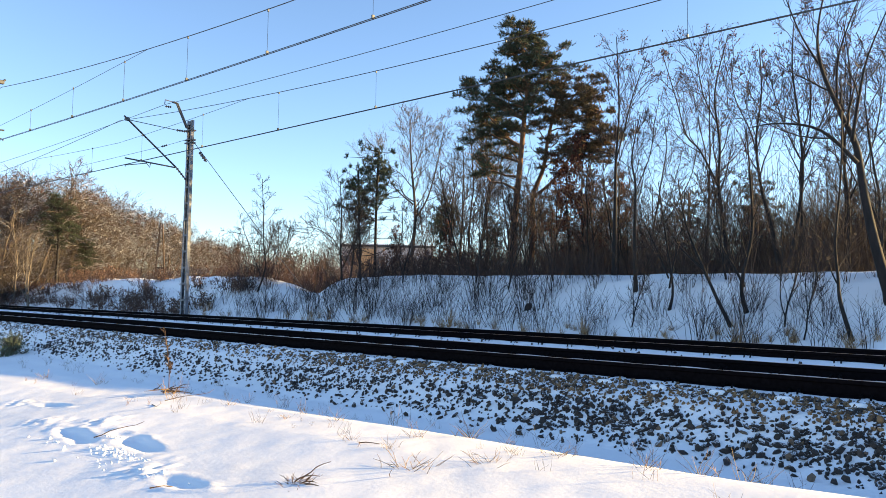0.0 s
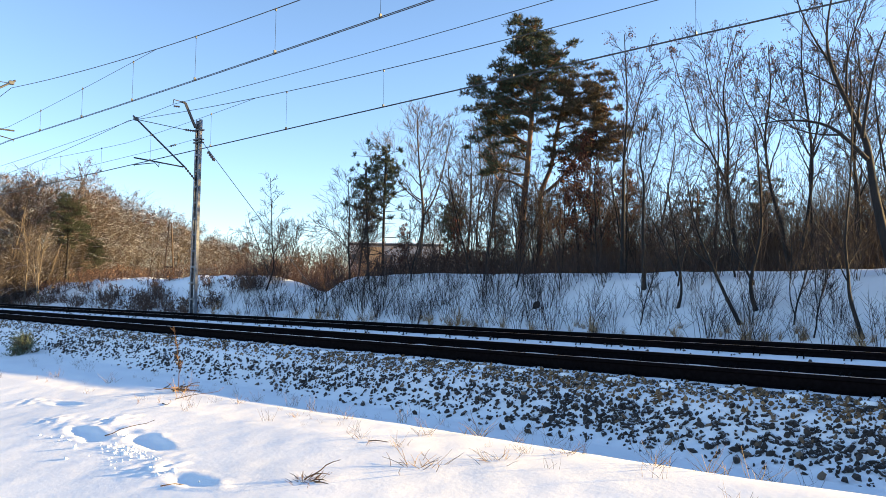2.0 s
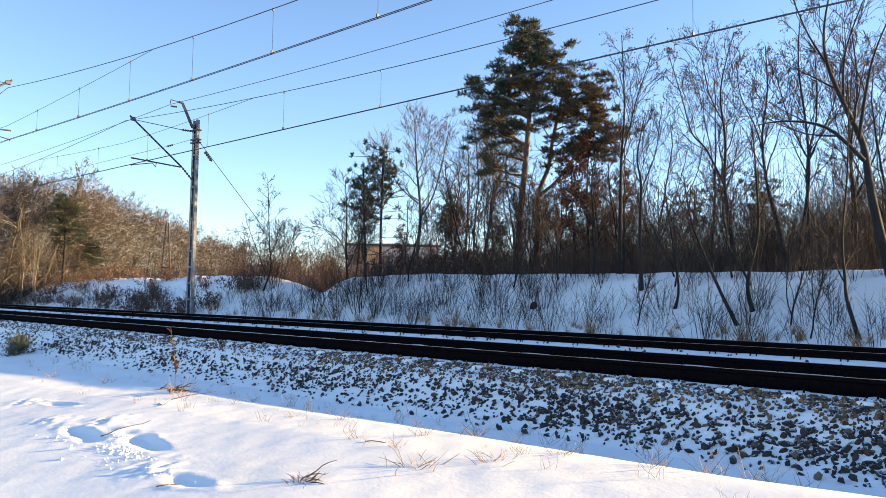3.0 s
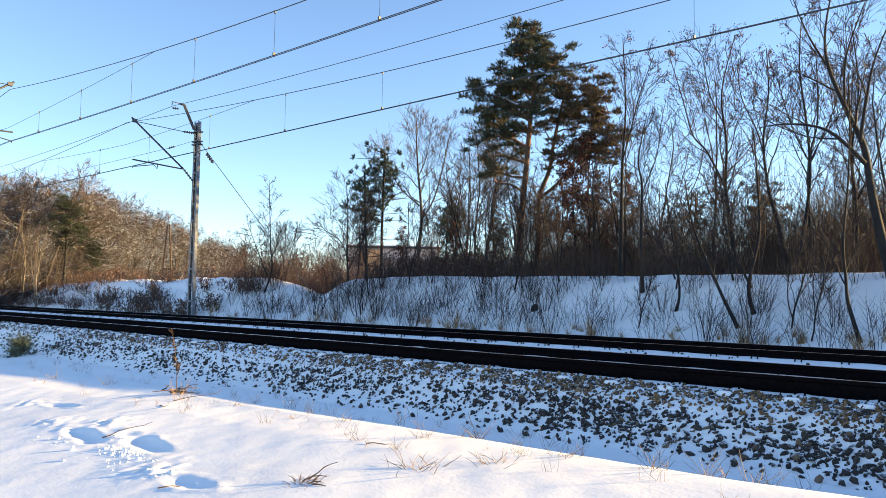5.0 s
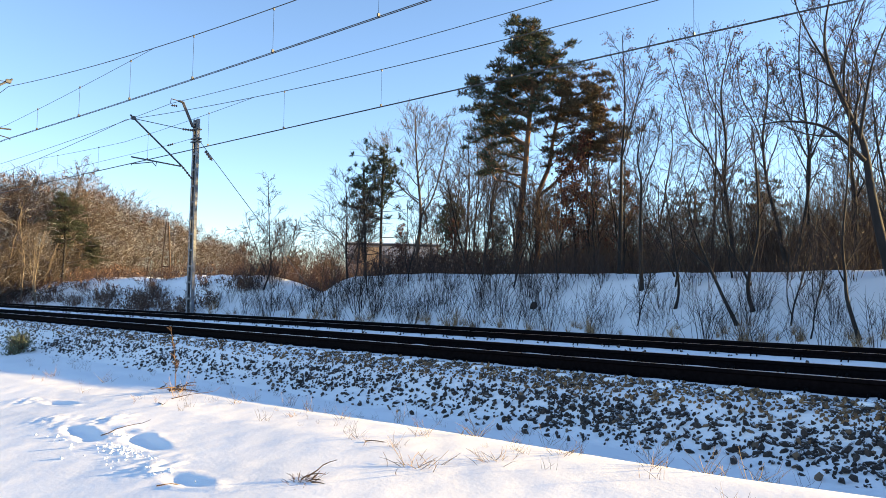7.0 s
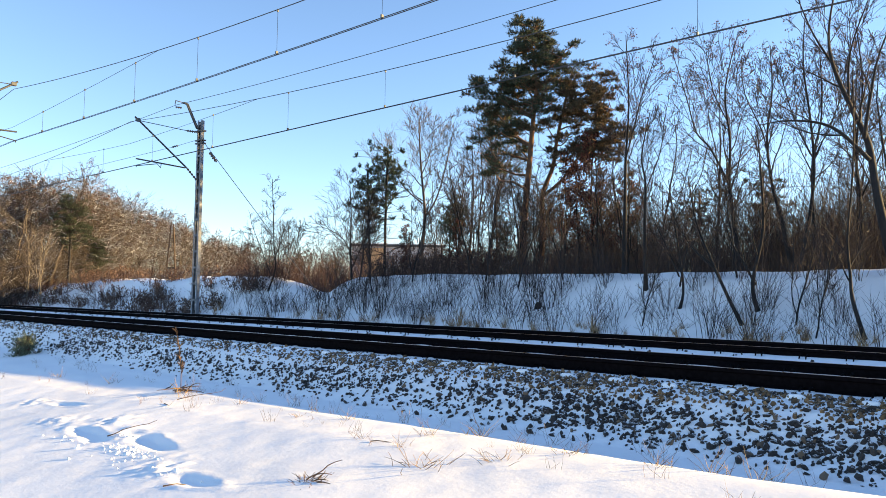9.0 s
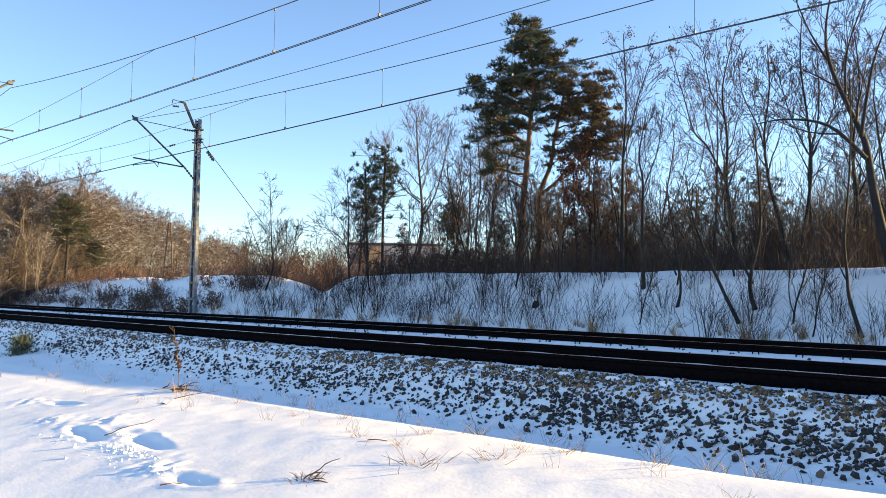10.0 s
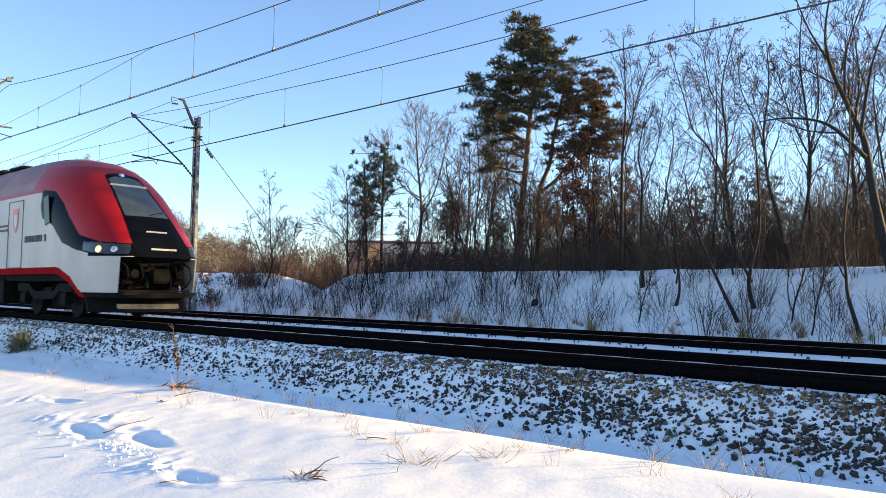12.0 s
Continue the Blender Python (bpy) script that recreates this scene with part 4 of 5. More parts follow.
    bow(211, -3.47, 18.6, 0.16, [[(0, 0), (-0.24, 1.2), (-0.47, 2.4), (-0.67, 3.5), (-0.96, 4.35), (-1.29, 5.4), (-1.34, 6.3), (-1.15, 7.6)], [(-1.2, 5.2), (-1.7, 6.2), (-2.1, 7.3)],
                                 [(-0.7, 3.6), (-0.5, 4.6), (-0.35, 5.6), (0.2, 6.9)], [(-0.6, 3.1), (-1.3, 3.9), (-2.2, 4.2), (-3.0, 4.25)], [(-1.0, 4.5), (-0.9, 5.6), (-0.45, 6.8)]],
        "heavy dark tree trunk leaning with spreading bare limbs", limbs=7, start=0.5, reach=1.9, pods=0.4)
    bow(212, -5.2, 22.5, 0.075, [[(0, 0), (0.1, 1.7), (-0.1, 3.4), (0.15, 5.1), (0.0, 7.0)], [(0.05, 2.0), (0.7, 3.6), (1.0, 5.6)]], pods=0.3, reach=1.8)
    bow(213, -25.16, 26.0, 0.15, [[(0, 0), (0.16, 1.4), (0.31, 3.2), (0.0, 5.2), (-0.08, 7.0), (0.0, 8.1)], [(0.3, 2.9), (1.2, 4.0), (1.9, 5.8), (2.05, 7.2)], [(0.22, 3.7), (-1.05, 4.6), (-2.1, 5.8), (-2.4, 6.8)],
                                  [(0.05, 5.0), (0.7, 6.1), (0.9, 7.6)]], "tall grey-brown bare tree with a fine spreading crown", (BARK_GREY, BARK_GREY, POD), limbs=20, reach=2.3, start=0.42, angle=0.75, subs=7, twigs=6)
    bow(214, -24.4, 21.2, 0.07, [[(0, 0), (-0.06, 1.8), (-0.19, 3.5), (-0.3, 5.0)], [(-0.05, 1.5), (-0.8, 2.4), (-1.6, 2.9), (-2.6, 3.1)], [(-0.05, 1.2), (0.5, 2.3), (0.7, 3.6)]], limbs=19, start=0.22, reach=1.8, angle=0.85, subs=7, twigs=5)
    bow(215, -27.41, 19.0, 0.05, [[(0, 0), (0.12, 1.0), (0.24, 2.0), (0.1, 3.5), (0.0, 4.9)], [(0.1, 0.8), (-0.7, 1.9), (-1.5, 3.1)]], limbs=22, start=0.28, reach=1.5, angle=1.15, lift=0.04)
    put("wide", -23.4, 27.6, 7.4, 130)
    put("tall", -22.4, 27.2, 7.6, 60)
    put("tall", -21.3, 26.6, 7.2, 140)
    put("forked2", -20.3, 25.4, 6.6, 210)
    put("forked", -19.6, 26.8, 6.4, 80)
    put("slim", -16.0, 22.6, 4.6, 20)
    put("tall", -10.2, 25.0, 7.0, 170)
    put("forked", -12.8, 26.0, 6.2, 260)
    put("slim", -12.2, 22.6, 5.2, 300)
    put("forked2", -4.6, 24.0, 7.6, 100)
    put("forked", -4.1, 21.3, 5.8, 45)
    put("tall", -5.5, 23.4, 6.4, 190)
    for x, y, h, r in ((-4.87, 17.2, 2.4, 0), (-5.4, 17.6, 2.8, 90), (-9.0, 17.4, 2.2, 30), (-14.0, 18.9, 3.4, 60), (-15.6, 19.3, 3.8, 10), (-18.9, 19.2, 3.6, 130), (-20.3, 18.6, 3.2, 200),
                       (-12.6, 19.4, 3.4, 220), (-16.9, 20.1, 4.2, 300), (-3.6, 18.9, 3.2, 100), (-7.4, 19.6, 3.6, 170), (-22.2, 19.6, 4.0, 20), (-28.6, 19.8, 3.0, 80), (-27.9, 20.4, 3.2, 140)):
        put("sapling", x, y, h, r, 0, 0, "thin bare sapling growing from the snowy bank")
    # deeper in the wood
    rng = random.Random(51)
    for k in range(15):
        y = rng.uniform(30, 55)
        x = -y * rng.uniform(0.10, 0.98)
        put(rng.choice(("far_tall", "far_fork")), x, y, rng.uniform(4.6, 7.2) * (0.82 if x < -22 else 1), rng.uniform(0, 360))

    for k in range(26):
        y = rng.uniform(21.2, 31)
        put("sapling", -y * rng.uniform(0.14, 0.93), y, rng.uniform(2.6, 5.2), rng.uniform(0, 360), 0, 0, "thin bare sapling inside the wood")
    for k in range(18):
        a, d = radians(rng.uniform(48.5, 57.5)), rng.uniform(52, 82)
        put(rng.choice(("far_fork", "far_tall")), -d * math.sin(a), d * math.cos(a), rng.uniform(4.2, 6.4), rng.uniform(0, 360))
    # an oak that has kept its dead leaves
    rng = random.Random(41)
    w, f, _ = bare_tree(rng, 5.6, 0.07, 18, 0.18, 0.30, 0.95, 6, 3, 0.05)
    dead = Geo()
    for k in range(0, len(f.v), 3):
        if f.v[k].z > 0.8:
            for _ in range(2):
                leaf(dead, rng, f.v[k] + Vector((rng.gauss(0, 0.08), rng.gauss(0, 0.08), rng.gauss(0, 0.08))), 0.105)
    o = plant_tree("oak_tree", (w, f, Geo()), mats, -14.4, 24.0, "young oak holding dry red-brown dead leaves", "tree", "oaks with dead leaves")
    part("dead_leaves", dead, LEAF_DEAD, o, "dry red-brown leaves", kind="stuff")
    copy_thing(o, scaled(-15.3, 24.8, 0.95, 100))
    copy_thing(o, scaled(-13.5, 24.9, 0.72, 310))
    copy_thing(o, scaled(-15.0, 23.2, 0.66, 190))
    copy_thing(o, scaled(-19.5, 22.4, 0.42, 200))
    copy_thing(o, scaled(-22.6, 22.6, 0.42, 20))


def left_wood():
    """Sunlit brown wood with snow-dusted twigs, far down the line."""
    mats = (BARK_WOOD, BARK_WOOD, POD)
    rng = random.Random(61)
    first = []
    for s, kw in ((5, dict(h=8.0, r=0.11, limbs=17, start=0.30, spread=0.40, angle=1.0, forks=2, subs=7, twigs=5, lift=0.02, wander=0.13, pods=0.3, far=True)),
                  (6, dict(h=7.4, r=0.10, limbs=17, start=0.25, spread=0.42, angle=1.05, forks=1, subs=8, twigs=5, lift=0.02, wander=0.13, pods=0.3, far=True))):
        geos = bare_tree(random.Random(s), **kw)
        x, y = (-58.0, 21.6) if s == 5 else (-52.6, 22.8)
        first.append(plant_tree("wood_tree", geos, mats, x, y, "brown bare tree with snow-dusted twigs in low sun", "tree", "sunlit wood"))
    for k in range(70):
        x, y = wood_spot(rng, 12 if k < 68 else 30)
        ob = copy_thing(rng.choice(first), Matrix.Identity(4))
        ob.matrix_basis = scaled(x, y, rng.uniform(0.98, 1.26), rng.uniform(0, 360))
    birch = bare_tree(random.Random(66), 6.4, 0.055, 12, 0.3, 0.26, 0.5, 5, 4, 0.16)
    t = plant_tree("birch_tree", birch, (BARK_PALE, BARK_WOOD, POD), -50.6, 17.2, "pale-trunked birch at the edge of the wood", "tree", "birches")
    pale = bare_tree(random.Random(67), 4.8, 0.06, 14, 0.10, 0.50, 0.7, 5, 4, 0.10, 0.09, 3)
    plant_tree("shrub_willow", pale, (BARK_PALE, BARK_WOOD, POD), -46.7, 16.7, "pale multi-stemmed willow in low sun", "tree", "birches")


def clump(rng, n, hmin, hmax, r, lean, kids):
    """Some thin stems within a metre, as plain arrays."""
    g = Geo()
    for _ in range(n):
        h = rng.uniform(hmin, hmax)
        st = polyline(rng, (rng.gauss(0, 0.7), rng.gauss(0, 0.7), -0.15), (rng.gauss(0, lean), rng.gauss(0, lean), 1), h, 3, 0.12, 0.05)
        g.tube(st, taper(r, 0.004, 3), 3, 0, False)
        for _ in range(kids):
            q, d = along(st, rng.uniform(0.2, 0.97))
            g.tube(polyline(rng, q, sideways(rng, d, rng.uniform(0.4, 1.1)), h * rng.uniform(0.15, 0.4), 2, 0.2, 0.06), [r * 0.55, r * 0.45, r * 0.3], 3, 0, False)
    return np.array([tuple(q) for q in g.v]), np.array(g.f)


def thicket(rng, n, spot, hmin, hmax, mat, label, r=0.010, lean=0.22, kids=3):
    """Undergrowth that nobody could count, out of a few clumps turned and scaled."""
    sets = [clump(rng, 9, hmin, hmax, r, lean, kids) for _ in range(10)]
    vs, fs, k = [], [], 0
    for _ in range(n):
        x, y = spot()
        v, f = rng.choice(sets)
        a, s = rng.uniform(0, 6.283), rng.uniform(0.6, 1.15)
        c, d = math.cos(a) * s, math.sin(a) * s
        vs.append(np.stack([x + v[:, 0] * c - v[:, 1] * d, y + v[:, 0] * d + v[:, 1] * c, height(x, y) + v[:, 2] * s], -1))
        fs.append(f + k)
        k += len(v)
    me = bpy.data.meshes.new("undergrowth")
    me.from_pydata(np.concatenate(vs).tolist(), [], np.concatenate(fs).tolist())
    me.materials.append(mat)
    tagged(new("undergrowth", me), label, "thicket", kind="stuff")


# how far off the sunlit wood begins, by its bearing from the bend of the path
WOOD_EDGE = ((57.0, 60.0, 62.5, 65.0, 68.0, 74.0), (122.0, 94.0, 76.0, 63.0, 57.0, 52.0))


def wood_spot(rng, depth, lo=57.0, hi=74.0):
    a = rng.uniform(lo, hi)
    d = float(np.interp(a, *WOOD_EDGE)) + rng.uniform(0, depth)
    return -d * math.sin(radians(a)), d * math.cos(radians(a))


def undergrowth():
    rng = random.Random(71)

    def deep():
        # an open ride lets the low sun through to the mound
        while True:
            y = rng.uniform(22, 50)
            x = -y * rng.uniform(0.10, 0.78)
            if y > 36 or abs(x + 26.5 - 0.93 * (y - 20)) > 3.2:
                return x, y

    thicket(rng, 170, deep, 1.6, 3.6, BARK_TWIG, "tall thin brush between the trees of the wood", 0.010, 0.26, 9)
    thicket(rng, 620, deep, 0.8, 2.5, BARK_BROWN, "dense brown undergrowth of thin stems in the wood", 0.012, 0.34, 7)
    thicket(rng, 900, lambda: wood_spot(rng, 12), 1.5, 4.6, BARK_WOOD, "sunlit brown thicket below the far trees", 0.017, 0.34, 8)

    def far_band():
        # thinner before the building
        while True:
            y = rng.uniform(34, 70)
            k = rng.uniform(1.0, 1.62)
            if k > 1.17 or rng.random() < 0.2:
                return -k * y, y

    def edge_of_wood():
        y = rng.uniform(22, 45)
        return -y * rng.uniform(0.07, 0.30), y

    def behind_pines():
        y = rng.uniform(25.5, 40)
        return -y * rng.uniform(0.47, 0.66), y

    thicket(rng, 200, edge_of_wood, 1.6, 3.9, BARK_BROWN, "brown brush among the trees of the wood", 0.011, 0.28, 8)
    thicket(rng, 110, behind_pines, 1.4, 3.6, BARK_RED, "red-brown brush behind the pines", 0.011, 0.28, 8)

    thicket(rng, 480, far_band, 1.5, 4.8, BARK_RED, "red-brown thicket behind the gap in the bank", 0.018, 0.32, 7)


def shrub(rng, h, n, spread, r=0.008, leaves=0):
    g = Geo()
    for _ in range(n):
        a = rng.uniform(0, 6.283)
        s = rng.uniform(0, spread)
        st = polyline(rng, (math.cos(a) * s * 0.5, math.sin(a) * s * 0.5, -0.1), (math.cos(a) * s, math.sin(a) * s, 1), h * rng.uniform(0.5, 1.1), 5, 0.10, 0.05)
        g.tube(st, taper(r, 0.003, 5), 3, 0, False)
        for _ in range(4):
            q, d = along(st, rng.uniform(0.25, 0.95))
            b = polyline(rng, q, sideways(rng, d, rng.uniform(0.35, 0.8)), h * rng.uniform(0.15, 0.4), 2, 0.13, 0.06)
            g.tube(b, [r * 0.6, r * 0.45, 0.0025], 3, 0, False)
            for _ in range(leaves):
                k = len(g.s)
                leaf(g, rng, along(b, rng.random() * 0.99)[0] + Vector((rng.gauss(0, 0.04), rng.gauss(0, 0.04), rng.gauss(0, 0.04))), 0.085)
                g.s[k:] = [1] * (len(g.s) - k)
    return g


def shrubs():
    rng = random.Random(81)
    meshes = [shrub(rng, 1.6, 11, 0.60).mesh("shrub", BARK_TWIG), shrub(rng, 1.25, 14, 1.1).mesh("shrub", BARK_TWIG), shrub(rng, 2.0, 8, 0.42, 0.012).mesh("shrub", BARK_TWIG)]
    red = [shrub(rng, 1.1, 26, 0.95, 0.009, 1).mesh("shrub", [BARK_RED, LEAF_DRY]), shrub(rng, 0.75, 30, 1.3, 0.009, 3).mesh("shrub", [BARK_RED, LEAF_DRY])]

    def put(me, x, y, s, label, group):
        ob = new("shrub", me)
        ob.matrix_basis = scaled(x, y, s, rng.uniform(0, 360))
        tagged(ob, label, "shrub", group)

    for x, y, s, k in ((-19.5, 17.5, 1.35, 2), (-20.2, 17.9, 1.15, 0), (-18.8, 17.6, 1.15, 2), (-17.7, 17.4, 1.0, 0), (-13.8, 17.0, 0.9, 0), (-13.1, 17.3, 0.9, 1), (-11.3, 17.0, 0.85, 0),
                       (-10.7, 17.2, 0.8, 1), (-7.1, 16.8, 0.95, 0), (-6.6, 16.9, 0.9, 1), (-21.6, 17.2, 0.95, 0), (-24.4, 17.2, 1.1, 2), (-5.7, 16.6, 0.85, 0), (-16.4, 17.5, 0.9, 1),
                       (-15.3, 17.2, 0.8, 0), (-8.4, 16.9, 0.8, 1), (-4.5, 16.8, 0.85, 0), (-3.6, 16.9, 0.9, 1), (-22.8, 17.5, 1.0, 0), (-12.2, 18.0, 0.85, 2)):
        put(meshes[k], x, y, s, "bare thin-stemmed shrub on the snowy slope", "shrubs on the slope")
    for _ in range(150):
        x, y = -rng.uniform(2.6, 29), rng.uniform(16.6, 19.8)
        put(rng.choice(meshes), x, y, rng.uniform(0.35, 0.85), "small bare shrub poking through the snow", "shrubs on the slope")
    for _ in range(26):
        put(rng.choice(meshes), -rng.uniform(13, 23.5), rng.uniform(16.9, 19.4), rng.uniform(0.75, 1.2), "bare thin-stemmed shrub on the snowy slope", "shrubs on the slope")
    for _ in range(20):
        put(rng.choice(red), -rng.uniform(17.5, 23.5), rng.uniform(21, 23.5), rng.uniform(1.0, 1.7), "reddish-brown leafless shrub on top of the bank", "reddish shrubs")
    for _ in range(78):
        x, y = -rng.uniform(28, 58), rng.uniform(16.6, 20.4)
        put(rng.choice(red), x, y, rng.uniform(0.6, 1.25), "reddish-brown leafless shrub on the snowy bank", "reddish shrubs")



def stump():
    x, y = -12.6, 18.05
    t = thing("tree_stump", x, y, height(x, y), "dark weathered tree stump in the snowy slope", "tree stump")
    g = Geo()
    rng = random.Random(101)
    pts = [(0, 0, -0.15), (0.01, 0, 0.02), (0.015, 0.01, 0.10), (0.02, 0.01, 0.14)]
    g.tube(pts, [0.13, 0.11, 0.095, 0.085], 12)
    for k in range(len(g.v)):
        g.v[k] = g.v[k] + Vector((rng.gauss(0, 0.008), rng.gauss(0, 0.008), rng.gauss(0, 0.008)))
    part("trunk", g, BARK, t)


# ---- far things ----
def building():
    t = thing("building", label="low grey flat-roofed building far behind the trees", category="building", m=pose(-67.6, 66.0, 0.4, 0, 0, 46))
    g = Geo()
    g.box((0, 0, 3.1), (11, 8, 6.2), 0, None, 0.05)
    part("wall", g, WALL_GREY, t)
    # shallow box added to hold the corner's sunlit colour
    g = Geo()
    g.box((-3.0, -4.1, 3.0), (2.6, 0.4, 6.0), 0, None, 0.05)
    part("bay", g, WALL_SUNLIT, t, "facade corner coloured ochre as if sunlit")
    g = Geo()
    g.box((0, 0, 6.32), (11.6, 8.8, 0.24), 0, None, 0.05)
    r = part("roof", g, DARK_STEEL, t)
    g = Geo()
    g.box((0, 0, 6.52), (11.3, 8.5, 0.16), 0, None, 0.06)
    part("snow_cover", g, SNOW, r)
    for x in (-4.85, -0.9, 0.9, 2.7, 4.5):
        g = Geo()
        g.box((x, -4.0, 4.5), (1.1, 0.1, 1.2))
        w = part("window", g, PANE, t)
        g = Geo()
        for o in ((0, 0.63, 1.24, 0.08), (0, -0.63, 1.24, 0.08), (-0.58, 0, 0.08, 1.2), (0.58, 0, 0.08, 1.2)):
            g.box((x + o[0], -4.04, 4.5 + o[1]), (o[2], 0.08, o[3]))
        part("window_frame", g, WALL_GREY, w)


def pole():
    t = thing("wooden_pole", -49.2, 26.0, height(-49.2, 26), "brown wooden A-shaped utility pole", "utility pole")
    for s in (-1, 1):
        g = Geo()
        g.tube([(s * 0.36, s * 0.28, -0.2), (s * 0.06, s * 0.05, 5.3)], [0.06, 0.05], 8)
        part("leg", g, BARK_BROWN, t)
    g = Geo()
    g.tube([(-0.22, -0.17, 2.2), (0.22, 0.17, 2.2)], 0.05, 6)
    part("brace", g, BARK, t)


# ---- dry plants in the near snow ----
def grass_tuft(rng, h, n, lean, thick=1.0):
    g = Geo()
    for _ in range(n):
        a = rng.uniform(0, 6.283)
        st = polyline(rng, (rng.gauss(0, 0.05), rng.gauss(0, 0.05), -0.03), (math.cos(a) * lean, math.sin(a) * lean, 1), h * rng.uniform(0.35, 1.1), 4, 0.16, -0.04)
        g.tube(st, [thick * k for k in (0.0022, 0.002, 0.0017, 0.0013, 0.0009)], 3, 0, False)
        if rng.random() < 0.25:
            q, d = along(st, rng.uniform(0.4, 0.8))
            g.tube(polyline(rng, q, sideways(rng, d, 0.5), h * 0.3, 2, 0.1, 0), [0.002, 0.0015, 0.001], 3, 0, False)
    return g


def near_plants():
    rng = random.Random(91)
    kinds = [grass_tuft(rng, 0.24, 16, 0.8).mesh("grass_tuft", STRAW), grass_tuft(rng, 0.30, 9, 0.5).mesh("grass_tuft", STRAW), grass_tuft(rng, 0.18, 22, 1.3).mesh("grass_tuft", STRAW),
             grass_tuft(rng, 0.34, 6, 0.35).mesh("grass_tuft", BROWN_STALK)]

    def put(k, x, y, s):
        ob = new("grass_tuft", kinds[k])
        ob.matrix_basis = scaled(x, y, s, rng.uniform(0, 360))
        tagged(ob, "dry straw-coloured grass tuft sticking out of the snow", "grass", "dry grass tufts")

    for x, y, k, s in ((-4.45, 5.4, 0, 1.3), (-4.0, 4.15, 2, 1.5), (-4.7, 5.0, 0, 0.9), (-7.0, 5.5, 1, 0.9), (-2.55, 5.25, 0, 1.0), (-5.6, 5.6, 1, 1.0), (-5.1, 4.55, 0, 0.7),
                       (-8.0, 5.45, 0, 0.8), (-9.4, 5.3, 1, 1.3), (-9.0, 5.0, 1, 1.2), (-2.2, 5.4, 0, 1.2), (-1.95, 5.55, 1, 1.1), (-3.3, 5.2, 2, 0.9), (-6.0, 5.2, 0, 0.8), (-7.4, 5.6, 3, 0.8),
                       (-3.9, 5.85, 1, 0.9), (-5.9, 6.0, 3, 0.9), (-8.3, 6.0, 3, 0.8), (-2.9, 5.9, 3, 1.0), (-11.5, 5.2, 0, 1.0), (-13.0, 5.0, 1, 0.9), (-6.6, 5.0, 2, 0.6), (-3.6, 4.6, 2, 1.1)):
        put(k, x, y, s)
    for _ in range(90):
        put(rng.choice((0, 1, 3, 3)), -rng.uniform(1.6, 16), rng.uniform(4.4, 6.3), rng.uniform(0.25, 0.75))
    # the tall withered weed and the broken twigs at its foot
    g = Geo()
    st = polyline(rng, (0, 0, -0.05), (0.06, 0.05, 1), 0.92, 8, 0.05, 0)
    g.tube(st, taper(0.007, 0.003, 8), 5)
    for k in range(26):
        q, d = along(st, rng.uniform(0.3, 1.0))
        g.tube(polyline(rng, q, sideways(rng, d, 0.8), rng.uniform(0.03, 0.09), 2, 0.2, 0.1), [0.007, 0.009, 0.003], 4, 0, False)
    w = thing("withered_weed", -9.55, 5.25, height(-9.55, 5.25), "tall withered brown weed standing in the snow", "dead plant")
    part("stalk", g, BROWN_STALK, w)
    g = Geo()
    for k in range(15):
        a = rng.uniform(-1.0, 0.9) if k % 3 else rng.uniform(0, 6.283)
        g.tube(polyline(rng, (rng.gauss(0, 0.1), rng.gauss(0, 0.1), 0.02), (math.cos(a), math.sin(a), rng.uniform(0.0, 0.35)), rng.uniform(0.12, 0.42), 4, 0.22, -0.05), [0.008, 0.008, 0.007, 0.005, 0.003], 4, 0, False)
    tagged(part("broken_stems", g, BROWN_STALK, w), "bent broken stems")
    for x, y, a, ln in ((-8.9, 4.85, 0.6, 0.65), (-8.75, 4.6, -0.2, 0.45), (-7.6, 3.4, 0.9, 0.5), (-4.9, 4.5, 0.4, 0.35), (-5.3, 2.8, 1.0, 0.3)):
        g = Geo()
        z = height(x, y)
        st = polyline(rng, (0, 0, 0.005), (math.cos(a), math.sin(a), 0.12), ln, 6, 0.2, -0.01)
        g.tube(st, taper(0.0055, 0.002, 6), 4)
        ob = part("twig", g, BROWN_STALK)
        ob.location = (x, y, z)
        tagged(ob, "fallen brown twig on the snow", "twig", "fallen twigs")
    w = thing("weed_clump", -4.38, 3.45, height(-4.38, 3.45), "matted dark brown weed clump with bent stalks in snow", "dead plant")
    part("matted_leaves", grass_tuft(rng, 0.13, 80, 1.5, 1.3), BROWN_STALK, w, kind="stuff")
    for _ in range(7):
        g = Geo()
        a = rng.uniform(-0.5, 0.9)
        g.tube(polyline(rng, (rng.gauss(0, 0.04), rng.gauss(0, 0.03), -0.01), (math.cos(a), math.sin(a), rng.uniform(0.2, 0.9)), rng.uniform(0.12, 0.36), 5, 0.3, -0.12), [0.005, 0.005, 0.004, 0.004, 0.003, 0.002], 4, 0, False)
        part("stalk", g, BROWN_STALK, w)
    # seedling pine by the ballast
    wd, nd = pine(random.Random(97), 0.52, 0.012, 0.10, 20, 0.34, 18, 0.10, (0, 0), 0.03, dead=0, shoots=5)
    t = thing("pine_seedling", -17.6, 6.0, height(-17.6, 6.0), "small grey-green pine seedling in the snow", "seedling")
    part("stem", wd, BROWN_STALK, t)
    part("needles", nd, SEEDLING_GREEN, t, kind="stuff")
    # ochre grass along the far foot of the track
    tall = [grass_tuft(rng, 0.66, 44, 0.30, 2.4).mesh("reed_tuft", REED), grass_tuft(rng, 0.52, 30, 0.4, 2.4).mesh("reed_tuft", REED)]
